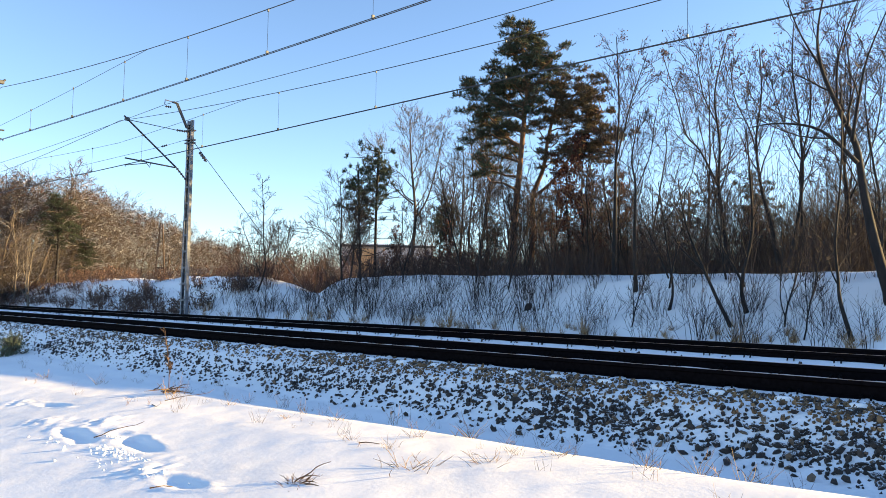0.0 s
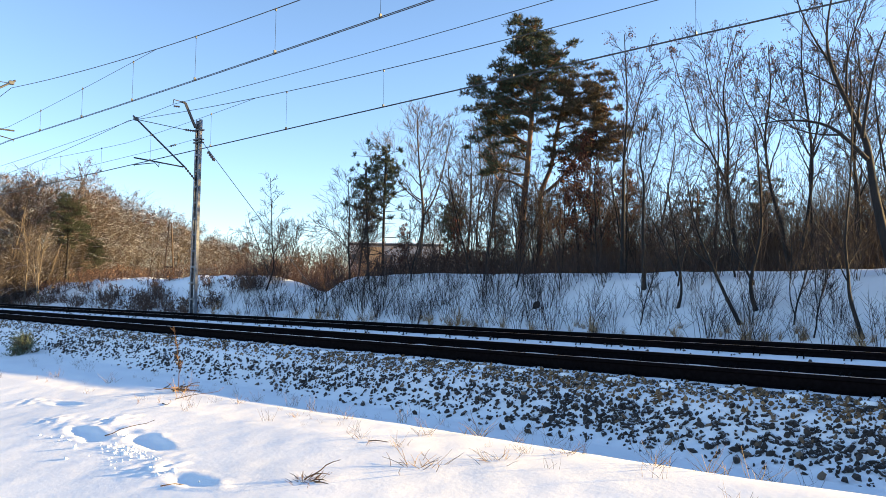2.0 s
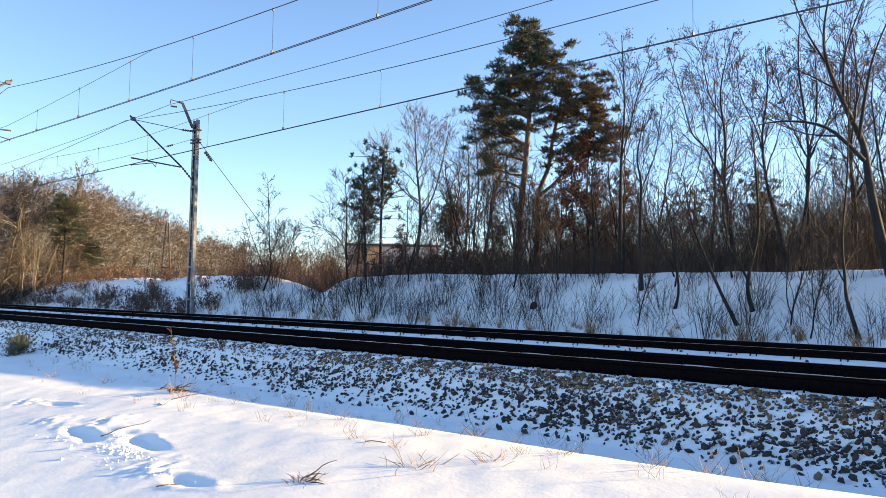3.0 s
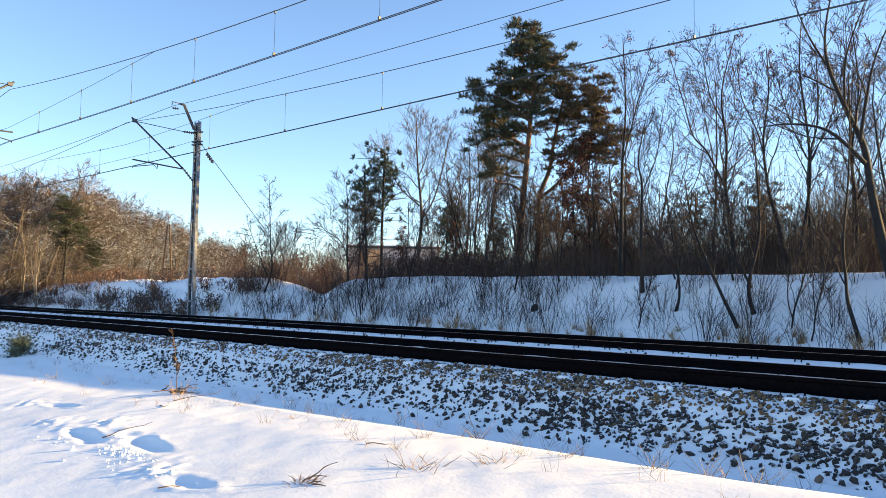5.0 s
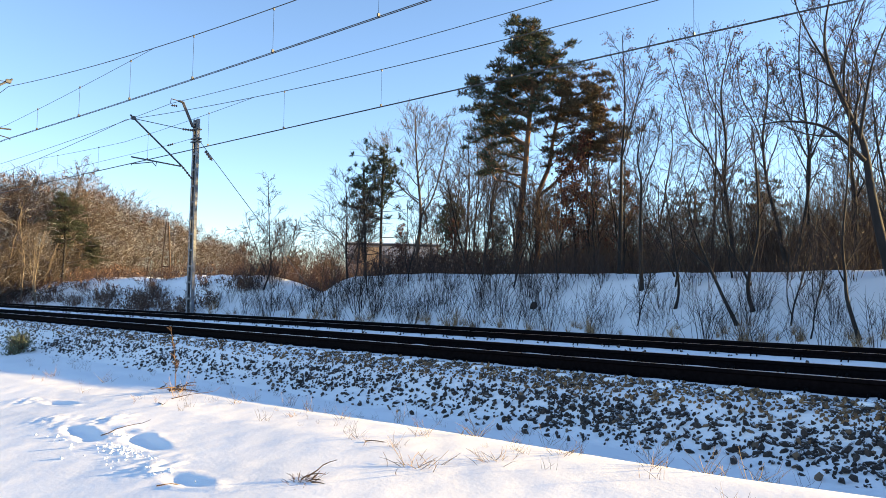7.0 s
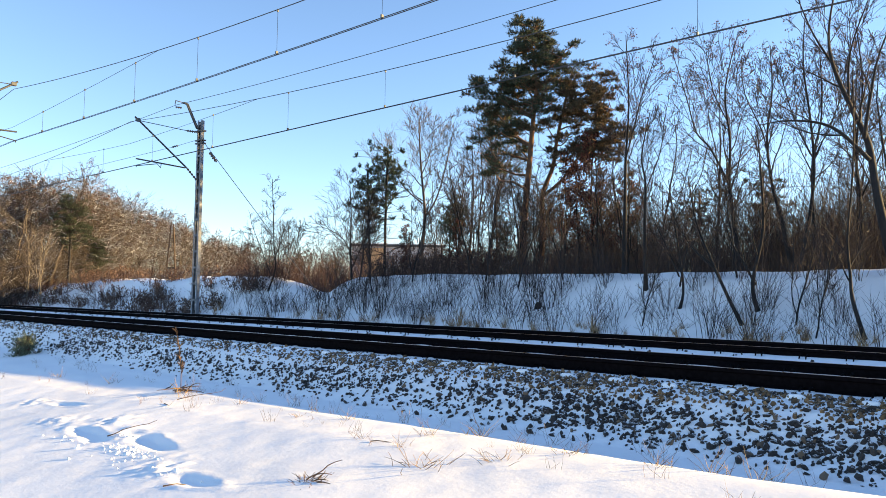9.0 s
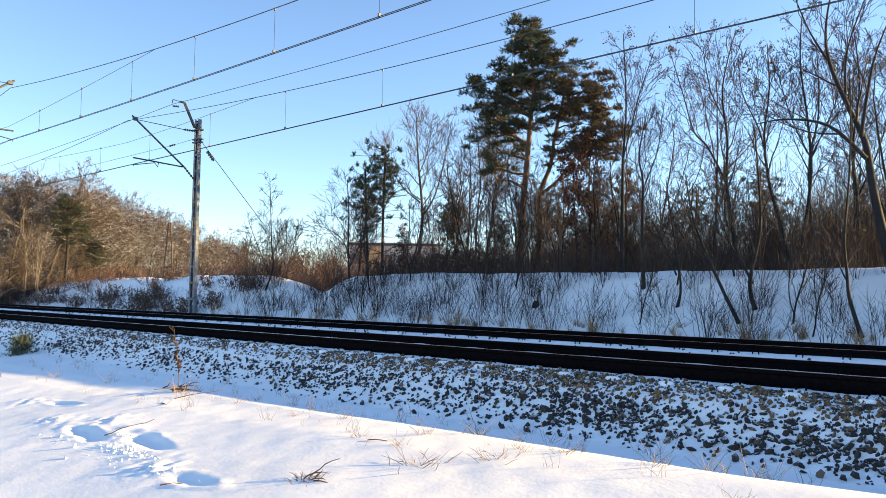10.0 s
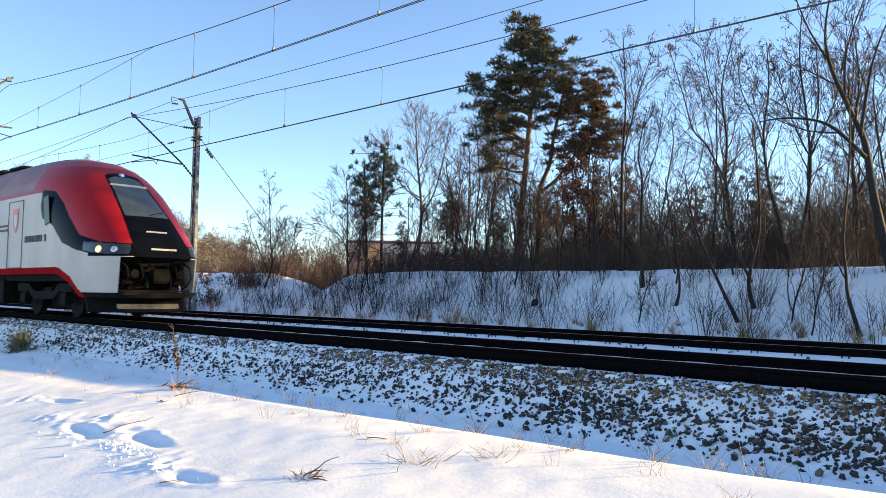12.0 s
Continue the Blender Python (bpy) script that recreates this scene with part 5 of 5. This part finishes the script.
    for x, y, s in ((-14.75, 17.05, 1.0), (-14.3, 17.0, 0.8), (-10.1, 16.95, 1.0), (-6.2, 16.9, 1.2), (-5.8, 17.0, 0.9), (-18.6, 17.1, 0.7), (-12.0, 17.0, 0.6), (-3.9, 16.9, 0.9)):
        ob = new("reed_tuft", rng.choice(tall))
        ob.matrix_basis = scaled(x, y, s, rng.uniform(0, 360))
        tagged(ob, "tuft of tall ochre dry grass", "grass", "tall dry grass")
    for _ in range(90):
        ob = new("reed_tuft", rng.choice(tall))
        ob.matrix_basis = scaled(-rng.uniform(2.5, 32), rng.uniform(16.5, 17.3), rng.uniform(0.35, 0.75), rng.uniform(0, 360))
        tagged(ob, "tuft of tall ochre dry grass", "grass", "tall dry grass")


pines()
bare_trees()
left_wood()
undergrowth()
shrubs()
stump()
building()
pole()
near_plants()


# ---- the train ----
RED = plain("red_train_paint", (0.32, 0.008, 0.012), 0.35, 0.0, 0.12, 1.5, 0.0)
RED.node_tree.nodes["Principled BSDF"].inputs["Specular IOR Level"].default_value = 0.2
WHITE = plain("dusty_white_train_paint", (0.47, 0.435, 0.395), 0.45, 0.0, 0.10, 1.3, 0.0)
WHITE.node_tree.nodes["Principled BSDF"].inputs["Specular IOR Level"].default_value = 0.1
ROOF = plain("grimy_mauve_roof", (0.24, 0.13, 0.14), 0.6, 0.0, 0.25, 1.2, 0.05)
SILL_RED = plain("dusty_red_sill", (0.26, 0.010, 0.014), 0.9, 0.0, 0.2, 2, 0.0)
SILL_RED.node_tree.nodes["Principled BSDF"].inputs["Specular IOR Level"].default_value = 0.0
BLACK = plain("black_gloss_mask", (0.0035, 0.0042, 0.0065), 0.18, 0.0, 0.2, 3, 0.0)
BLACK.node_tree.nodes["Principled BSDF"].inputs["IOR"].default_value = 1.10
SHIELD_GLASS = plain("dark_windscreen_glass", (0.050, 0.065, 0.080), 0.06, 0.0, 0.3, 0.8, 0.0)
CAB_GLASS = plain("dark_cab_glass", (0.006, 0.007, 0.009), 0.10, 0.0, 0.3, 0.8, 0.0)
CAB_GLASS.node_tree.nodes["Principled BSDF"].inputs["IOR"].default_value = 1.18
# darker than grime alone: shade below the car is put into this colour
UNDER = plain("grimy_shaded_underframe", (0.0055, 0.005, 0.005), 0.9, 0.0, 0.5, 5, 0.2)
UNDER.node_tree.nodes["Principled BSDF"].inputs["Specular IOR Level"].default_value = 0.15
# near-black base stands in for shade in the coupling recess
GEAR = plain("shaded_coupling_gear", (0.0045, 0.0042, 0.004), 0.85, 0.0, 0.6, 6, 0.2)
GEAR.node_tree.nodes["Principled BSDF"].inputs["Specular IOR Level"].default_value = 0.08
BLIND = plain("pale_cab_blind", (0.35, 0.38, 0.40), 0.5, 0, 0.1, 3, 0)
PLOUGH = plain("snow_caked_plough", (0.17, 0.155, 0.115), 0.8, 0, 0.45, 4, 0.3)
LETTER = plain("dark_lettering", (0.018, 0.018, 0.02), 0.6, 0, 0.1, 3, 0)
PALE_LETTER = plain("pale_lettering", (0.40, 0.42, 0.46), 0.5, 0, 0.1, 3, 0)
BADGE = plain("orange_red_badge", (0.55, 0.12, 0.08), 0.5, 0, 0.3, 6, 0)


def glow(name, col, strength):
    m = Mat(name, 0.2)
    m.colour(col)
    m.b.inputs["Emission Color"].default_value = (*col, 1)
    m.b.inputs["Emission Strength"].default_value = strength
    return m.m


LAMP_WARM = glow("lit_headlamp", (1.0, 0.80, 0.42), 0.16)
HOUSING = plain("smoky_lamp_cover", (0.028, 0.032, 0.036), 0.12, 0.0, 0.3, 9, 0)
LAMP_GLASS = plain("lamp_reflector", (0.55, 0.57, 0.60), 0.15, 0.6, 0.2, 20, 0)

NOSE_Z = (0.35, 0.60, 1.40, 1.73, 2.40, 3.10, 3.55, 3.78, 4.00, 4.16, 4.26, 4.30)
NOSE_X = (-0.55, -0.42, -0.32, -0.50, -1.22, -2.10, -2.72, -3.12, -3.72, -4.55, -5.40, -6.20)
HALF_Z = (0.35, 0.60, 2.60, 3.10, 3.45, 3.80, 4.05, 4.20, 4.30)
HALF_W = (1.36, 1.40, 1.42, 1.40, 1.30, 1.08, 0.82, 0.52, 0.10)
TUCK = 2.7


def shell(z, u):
    """A point of the nose at height z; u from -1 to 1 runs from side to side round the front."""
    front, half = float(np.interp(z, NOSE_Z, NOSE_X)), float(np.interp(z, HALF_Z, HALF_W))
    y = math.sin(u * math.pi / 2)
    back = TUCK * (1 - max(0.0, 1 - abs(y) ** 3.0) ** (1 / 2.6))
    return Vector((front - back, half * y, z))


def paint(q):
    """Which part of the livery covers this place of the nose."""
    x, y, z = q.x, abs(q.y), q.z
    edge = float(np.interp(z, (1.4, 1.73, 2.40, 3.55), (0.70, 0.67, 0.60, 0.44)))
    low = float(np.interp(-x, (0.9, 1.4, 2.0, 2.7, 3.28, 3.6, 3.92, 4.06), (1.46, 1.50, 1.60, 1.79, 2.23, 2.35, 2.42, 2.70)))
    high = float(np.interp(-x, (0.55, 1.2, 1.95, 2.5, 2.9, 3.4, 3.95), (1.73, 1.77, 1.95, 2.40, 2.75, 3.08, 3.15)))
    if z > 1.43 and y < edge and z < 3.62 - 0.10 * (y / 0.44) ** 3:
        inner = z > 2.44 and y < edge - 0.055 and z < 3.53 - 0.14 * (y / 0.44) ** 3
        return "windscreen" if inner else "front_panel"
    if z < 1.43 and y < 0.93:
        return "recess" if z > 0.62 else "valance"
    if -1.72 < x < -0.56 and max(1.49, low + 0.03) < z < min(1.715 + 0.06 * (-x - 0.56), high - 0.02) and y > edge + 0.04:
        return "lamp_housing"
    if -4.06 < x and low < z < high or (x > -1.5 and 1.45 < z < high):
        return "mask"
    if z >= high and x > -4.1 or (z > 3.12 and x > -4.7):
        return "nose_cover"
    if z > 3.20:
        return "roof"
    if z > 3.10:
        return "nose_cover"
    arch = float(np.interp(-x, (1.62, 1.75, 2.2, 2.81, 3.0, 9), (0.55, 0.62, 0.98, 1.19, 1.21, 1.21)))
    if x < -1.62:
        if z < arch - 0.17:
            return "none"
        if z < arch:
            return "trim_stripe"
    if z < 0.62:
        return "valance"
    return "side"


def train():
    t = thing("train", label="red and white electric multiple-unit train with a sloping black windscreen", category="train", m=pose(-15.95, TRACK[0], 0))
    sets = {}
    zs = [0.50 + 3.80 * k / 230 for k in range(231)]
    edge = sorted({round(0.008 * k, 4) for k in range(88)} | {round((1 - (1 - b / 120) ** 2.6) ** (1 / 3.0), 5) for b in range(121)})
    us = [math.asin(y) * 2 / math.pi for y in [-e for e in reversed(edge) if e > 0] + edge]
    grid = [[shell(z, u) for u in us] for z in zs]

    def quad(a, b, c, d):
        mid = (a + b + c + d) / 4
        g = sets.setdefault(paint(mid), Geo())
        g.face([a, b, c, d])

    for i in range(len(zs) - 1):
        for j in range(len(us) - 1):
            quad(grid[i][j], grid[i][j + 1], grid[i + 1][j + 1], grid[i + 1][j])
        for s, j in ((-1, 0), (1, -1)):
            a, b = grid[i][j], grid[i + 1][j]
            run = [0.018 * k for k in range(175)]
            run += [run[-1] + (16.9 + a.x - run[-1]) * k / 20 for k in range(1, 21)]
            xs0 = [a.x - r for r in run]
            xs1 = [b.x - r * (16.9 + b.x) / (16.9 + a.x) for r in run]
            for k in range(194):
                p = [Vector((xs0[k], a.y, a.z)), Vector((xs0[k + 1], a.y, a.z)), Vector((xs1[k + 1], b.y, b.z)), Vector((xs1[k], b.y, b.z))]
                quad(*(p if s > 0 else p[::-1]))
    names = dict(windscreen=("windscreen", SHIELD_GLASS, "dark sloping windscreen"), front_panel=("front_panel", BLACK, "glossy black front panel"), mask=("side_mask", BLACK, "black swoosh with the cab side window"),
                 nose_cover=("nose_cover", RED, "bright red nose cover"), roof=("roof", ROOF, "grimy mauve roof"), trim_stripe=("trim_stripe", SILL_RED, "red sill stripe over the bogie"), side=("side", WHITE, "white side wall"), valance=("valance", UNDER, "black lower valance"),
                 lamp_housing=("lamp_housing", HOUSING, "smoky lamp cover"))
    for key, (name, mat, label) in names.items():
        g = sets[key]
        # weld the loose quads
        bm = bmesh.new()
        vs = [bm.verts.new(q) for q in g.v]
        for f in g.f:
            try:
                bm.faces.new([vs[i] for i in f])
            except ValueError:
                pass
        bmesh.ops.remove_doubles(bm, verts=bm.verts, dist=0.0008)
        me = bpy.data.meshes.new(name)
        bm.to_mesh(me)
        bm.free()
        me.materials.append(mat)
        me.polygons.foreach_set("use_smooth", [True] * len(me.polygons))
        sets[key] = part(name, me, None, t, label)
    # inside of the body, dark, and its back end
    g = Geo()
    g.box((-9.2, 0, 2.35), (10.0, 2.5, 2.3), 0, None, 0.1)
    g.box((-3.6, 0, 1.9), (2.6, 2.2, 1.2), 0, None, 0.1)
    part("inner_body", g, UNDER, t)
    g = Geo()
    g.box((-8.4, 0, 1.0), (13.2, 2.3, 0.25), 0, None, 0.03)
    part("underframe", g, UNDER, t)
    # block added behind the bogie to stop light passing under the car
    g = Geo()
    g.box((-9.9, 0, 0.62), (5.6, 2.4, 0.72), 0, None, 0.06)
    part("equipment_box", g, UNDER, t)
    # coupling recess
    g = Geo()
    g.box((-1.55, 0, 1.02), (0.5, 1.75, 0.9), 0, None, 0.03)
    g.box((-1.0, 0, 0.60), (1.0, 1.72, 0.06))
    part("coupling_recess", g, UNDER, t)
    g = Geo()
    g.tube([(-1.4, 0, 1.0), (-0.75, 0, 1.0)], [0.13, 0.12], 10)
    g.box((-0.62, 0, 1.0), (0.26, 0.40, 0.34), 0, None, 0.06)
    part("coupler", g, GEAR, t, "automatic coupler head, coloured dark as if in shade")
    for s in (-1, 1):
        g = Geo()
        g.tube([(-1.35, s * 0.56, 1.05), (-0.72, s * 0.56, 1.05), (-0.70, s * 0.56, 1.05), (-0.66, s * 0.56, 1.05)], [0.07, 0.07, 0.12, 0.10], 10)
        part("buffer", g, GEAR, t)
        g = Geo()
        g.tube([(-0.9, s * 0.30, 1.20), (-0.62, s * 0.30, 0.95), (-0.62, s * 0.28, 0.75), (-0.95, s * 0.24, 0.70)], 0.028, 6)
        part("hose", g, UNDER, t)
        g = Geo()
        g.box((-0.95, s * 0.42, 1.36), (0.35, 0.30, 0.05), 0, None, 0.01)
        g.box((-0.98, s * 0.46, 0.72), (0.30, 0.34, 0.08), 0, None, 0.02)
        part("bracket", g, GEAR, t)
        # fenders at the corners: thick white shells below the lamps
        g = Geo()
        n = 8
        ring = []
        for k in range(n + 1):
            u = math.asin(0.655 + 0.20 * k / n) * 2 / math.pi * s
            ring.append((shell(1.42, u), shell(0.62, u)))
        for k in range(n):
            (a, b), (c, d) = ring[k], ring[k + 1]
            q = [a, c, d, b] if s > 0 else [a, b, d, c]
            g.face([v + Vector((0.012, 0, 0)) for v in q])
        a, b = ring[0]
        back = Vector((-0.5, 0, 0))
        g.face([a, b, b + back, a + back])
        part("fender", g, WHITE, t, "white corner fender")
        # lamps
        for uy, r, mat, nm in ((0.835, 0.085, LAMP_WARM, "headlamp"), (0.70, 0.075, LAMP_GLASS, "marker_lamp")):
            u = math.asin(uy) * 2 / math.pi * s
            c = shell(1.60, u)
            nrm = (shell(1.60, u + 0.01 * s) - shell(1.60, u - 0.01 * s)).cross(shell(1.65, u) - shell(1.55, u)).normalized()
            if nrm.x < 0:
                nrm.negate()
            g = Geo()
            g.tube([c - nrm * 0.03, c + nrm * 0.012, c + nrm * 0.020], [r, r, r * 0.7], 18)
            lamp = part(nm, g, mat, t, "lit warm headlamp" if nm == "headlamp" else "")
            g = Geo()
            ring = []
            ux = nrm.cross(Vector((0, 0, 1))).normalized()
            uz = ux.cross(nrm)
            for k in range(19):
                a = 2 * math.pi * k / 18
                ring.append(c + nrm * 0.014 + ux * (math.cos(a) * r * 1.08) + uz * (math.sin(a) * r * 1.08))
            g.tube(ring, 0.012, 5)
            part("bezel", g, GEAR, lamp)
    # air pipes, step and cross bars in the recess
    for y, z, w in ((-0.62, 0.86, 0.30), (0.1, 1.30, 0.5), (0.62, 0.86, 0.30), (-0.25, 1.26, 0.3)):
        g = Geo()
        g.box((-0.92, y, z), (0.22, w, 0.10), 0, None, 0.02)
        part("junction_box", g, GEAR, t)
    for y in (-0.78, -0.44, -0.16, 0.2, 0.4, 0.76):
        g = Geo()
        g.tube([(-0.95, y, 1.34), (-0.68, y + 0.03, 1.22), (-0.64, y + 0.06, 0.98), (-0.78, y + 0.02, 0.78), (-1.0, y, 0.70)], 0.018, 6)
        part("air_hose", g, UNDER, t)
    for z in (0.66, 1.40):
        g = Geo()
        g.box((-0.86, 0, z), (0.10, 1.72, 0.05), 0, None, 0.01)
        part("cross_bar", g, UNDER, t)
    # cab blind and wiper
    g = Geo()
    g.tube([shell(3.26, u) + Vector((0.01, 0, 0.008)) for u in (-0.22, -0.1, 0, 0.1, 0.22)], 0.030, 6)
    part("cab_blind", g, BLIND, t, "pale sun blind behind the windscreen")
    g = Geo()
    g.tube([shell(2.46, 0.02) + Vector((0.02, 0, 0.01)), shell(2.52, 0.10) + Vector((0.03, 0, 0.01)), shell(2.56, 0.20) + Vector((0.02, 0, 0.01))], 0.008, 5)
    part("wiper", g, BLACK, t)
    g = Geo()
    c = shell(3.56, 0.0)
    g.tube([c + Vector((-0.03, 0, 0)), c + Vector((0.03, 0, 0.01))], [0.07, 0.05], 14)
    part("top_lamp", g, LAMP_GLASS, t)
    # side mirror-camera fairing in the black mask
    for s in (-1, 1):
        g = Geo()
        g.box((-3.62, s * 1.425, 2.62), (0.30, 0.03, 0.72), 0, Euler((0, radians(-12), 0)).to_matrix(), 0.012)
        part("cab_side_window", g, CAB_GLASS, t)
        # bars in place of the running number, badge and door joints
        for k, w in enumerate((0.10, 0.10, 0.10, 0.10, 0.05, 0.10, 0.10, 0.10, 0.08)):
            g = Geo()
            g.box((-4.96 + 0.145 * k + (0.12 if k > 7 else 0), s * 1.428, 1.94), (w, 0.012, 0.165))
            part("number_bar", g, LETTER, t)
        for k in range(2):
            g = Geo()
            g.box((-6.62, s * 1.428, 2.36 - 0.12 * k), (0.62, 0.012, 0.055))
            part("lettering_bar", g, LETTER, t)
        g = Geo()
        z0, x0 = 2.78, -5.72
        outl = [(-0.20, 0), (0.20, 0), (0.20, -0.34), (0.14, -0.50), (0, -0.66), (-0.14, -0.50), (-0.20, -0.34)]
        f = [Vector((x0 + a, s * 1.430, z0 + b)) for a, b in outl]
        g.face(f if s < 0 else f[::-1])
        g.face([Vector((x0 + a * 0.6, s * 1.434, z0 - 0.14 + b * 0.62)) for a, b in (outl if s < 0 else outl[::-1])], 1)
        part("badge", g, [BADGE, PALE_LETTER], t, "orange-red shield badge")
        for x, z, w, h in ((-6.25, 2.1, 0.014, 1.75), (-5.22, 2.1, 0.014, 1.75), (-5.73, 2.98, 1.03, 0.014), (-5.73, 1.22, 1.03, 0.014)):
            g = Geo()
            g.box((x, s * 1.424, z), (w, 0.012, h))
            part("door_joint", g, LETTER, t)
        # saloon windows farther back
        for x in (-9.0, -11.2, -13.4, -15.6):
            g = Geo()
            g.box((x, s * 1.418, 2.35), (1.7, 0.03, 0.95), 0, None, 0.012)
            part("saloon_window", g, SHIELD_GLASS, t)
    # bars in place of the number on the front panel
    for z, n, w in ((2.04, 9, 0.034), (1.62, 11, 0.034)):
        for k in range(n):
            y = (k - (n - 1) / 2) * 0.057
            g = Geo()
            q = shell(z, math.asin(y / 1.42) * 2 / math.pi)
            g.box(q + Vector((0.012, 0, 0)), (0.012, w, 0.042))
            part("front_number_bar", g, PALE_LETTER, t)
    # plough and bogie
    g = Geo()
    prof = [(0.0, 0.16), (0.10, 0.18), (0.02, 0.36), (-0.08, 0.52), (-0.14, 0.52), (-0.06, 0.34)]
    st = []
    for k in range(13):
        y = -1.22 + 2.44 * k / 12
        st.append(lambda a, b, y=y: Vector((-0.95 - 0.65 * (abs(y) / 1.22) ** 2 + a, y, b)))
    g.sweep(prof, st)
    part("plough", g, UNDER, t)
    g = Geo()
    g.sweep([(0.13, 0.24), (0.15, 0.30), (0.10, 0.36), (0.07, 0.30)], [lambda a, b, y=-0.75 + 1.5 * k / 10: Vector((-0.95 - 0.65 * (abs(y) / 1.22) ** 2 + a, y, b)) for k in range(11)])
    part("plough_edge", g, PLOUGH, t, "snow-caked plough edge")
    for bx in (-4.4, -15.4):
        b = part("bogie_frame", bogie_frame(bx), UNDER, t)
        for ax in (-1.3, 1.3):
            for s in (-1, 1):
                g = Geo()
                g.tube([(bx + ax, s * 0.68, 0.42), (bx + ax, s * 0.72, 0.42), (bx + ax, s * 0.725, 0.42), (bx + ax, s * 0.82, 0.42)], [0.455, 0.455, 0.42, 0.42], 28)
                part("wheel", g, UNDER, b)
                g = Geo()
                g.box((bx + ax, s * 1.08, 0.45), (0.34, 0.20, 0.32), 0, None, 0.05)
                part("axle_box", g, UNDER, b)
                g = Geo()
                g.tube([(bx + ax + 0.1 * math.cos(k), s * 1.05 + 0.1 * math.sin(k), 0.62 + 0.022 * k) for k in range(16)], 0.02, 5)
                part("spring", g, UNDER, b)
    # gear on the roof
    for x, w, h in ((-8.3, 1.1, 0.08), (-10.4, 1.9, 0.12), (-13.4, 2.2, 0.16)):
        g = Geo()
        g.box((x, 0, 4.20 + h / 2), (w, 1.3, h), 0, None, 0.08)
        part("roof_box", g, UNDER, t)
    g = Geo()
    g.tube([(-7.1, 0.3, 4.22), (-7.1, 0.3, 4.40)], [0.03, 0.05], 8)
    part("horn", g, UNDER, t)
    return t


def bogie_frame(bx):
    g = Geo()
    for s in (-1, 1):
        g.sweep([(-0.07, -0.1), (0.07, -0.1), (0.07, 0.1), (-0.07, 0.1)],
                [lambda a, b, x=x, z=z: Vector((bx + x, s * 1.08 + a, z + b)) for x, z in ((-1.75, 0.72), (-1.0, 0.72), (-0.6, 0.52), (0.6, 0.52), (1.0, 0.72), (1.75, 0.72))])
    g.box((bx, 0, 0.6), (0.5, 2.1, 0.24), 0, None, 0.04)
    # solid core added so no light shows through the bogie
    g.box((bx, 0, 0.50), (3.6, 1.2, 0.62), 0, None, 0.05)
    return g


TRAIN = train()


# ---- what moves ----
def motions():
    speed = 30.3
    walk(TRAIN, [(t, pose(-15.95 - speed * (12.0 - t), TRACK[0], 0)) for t in [k * 1.0 for k in range(12)] + [11.0 + 0.1 * k for k in range(1, 11)]])


motions()
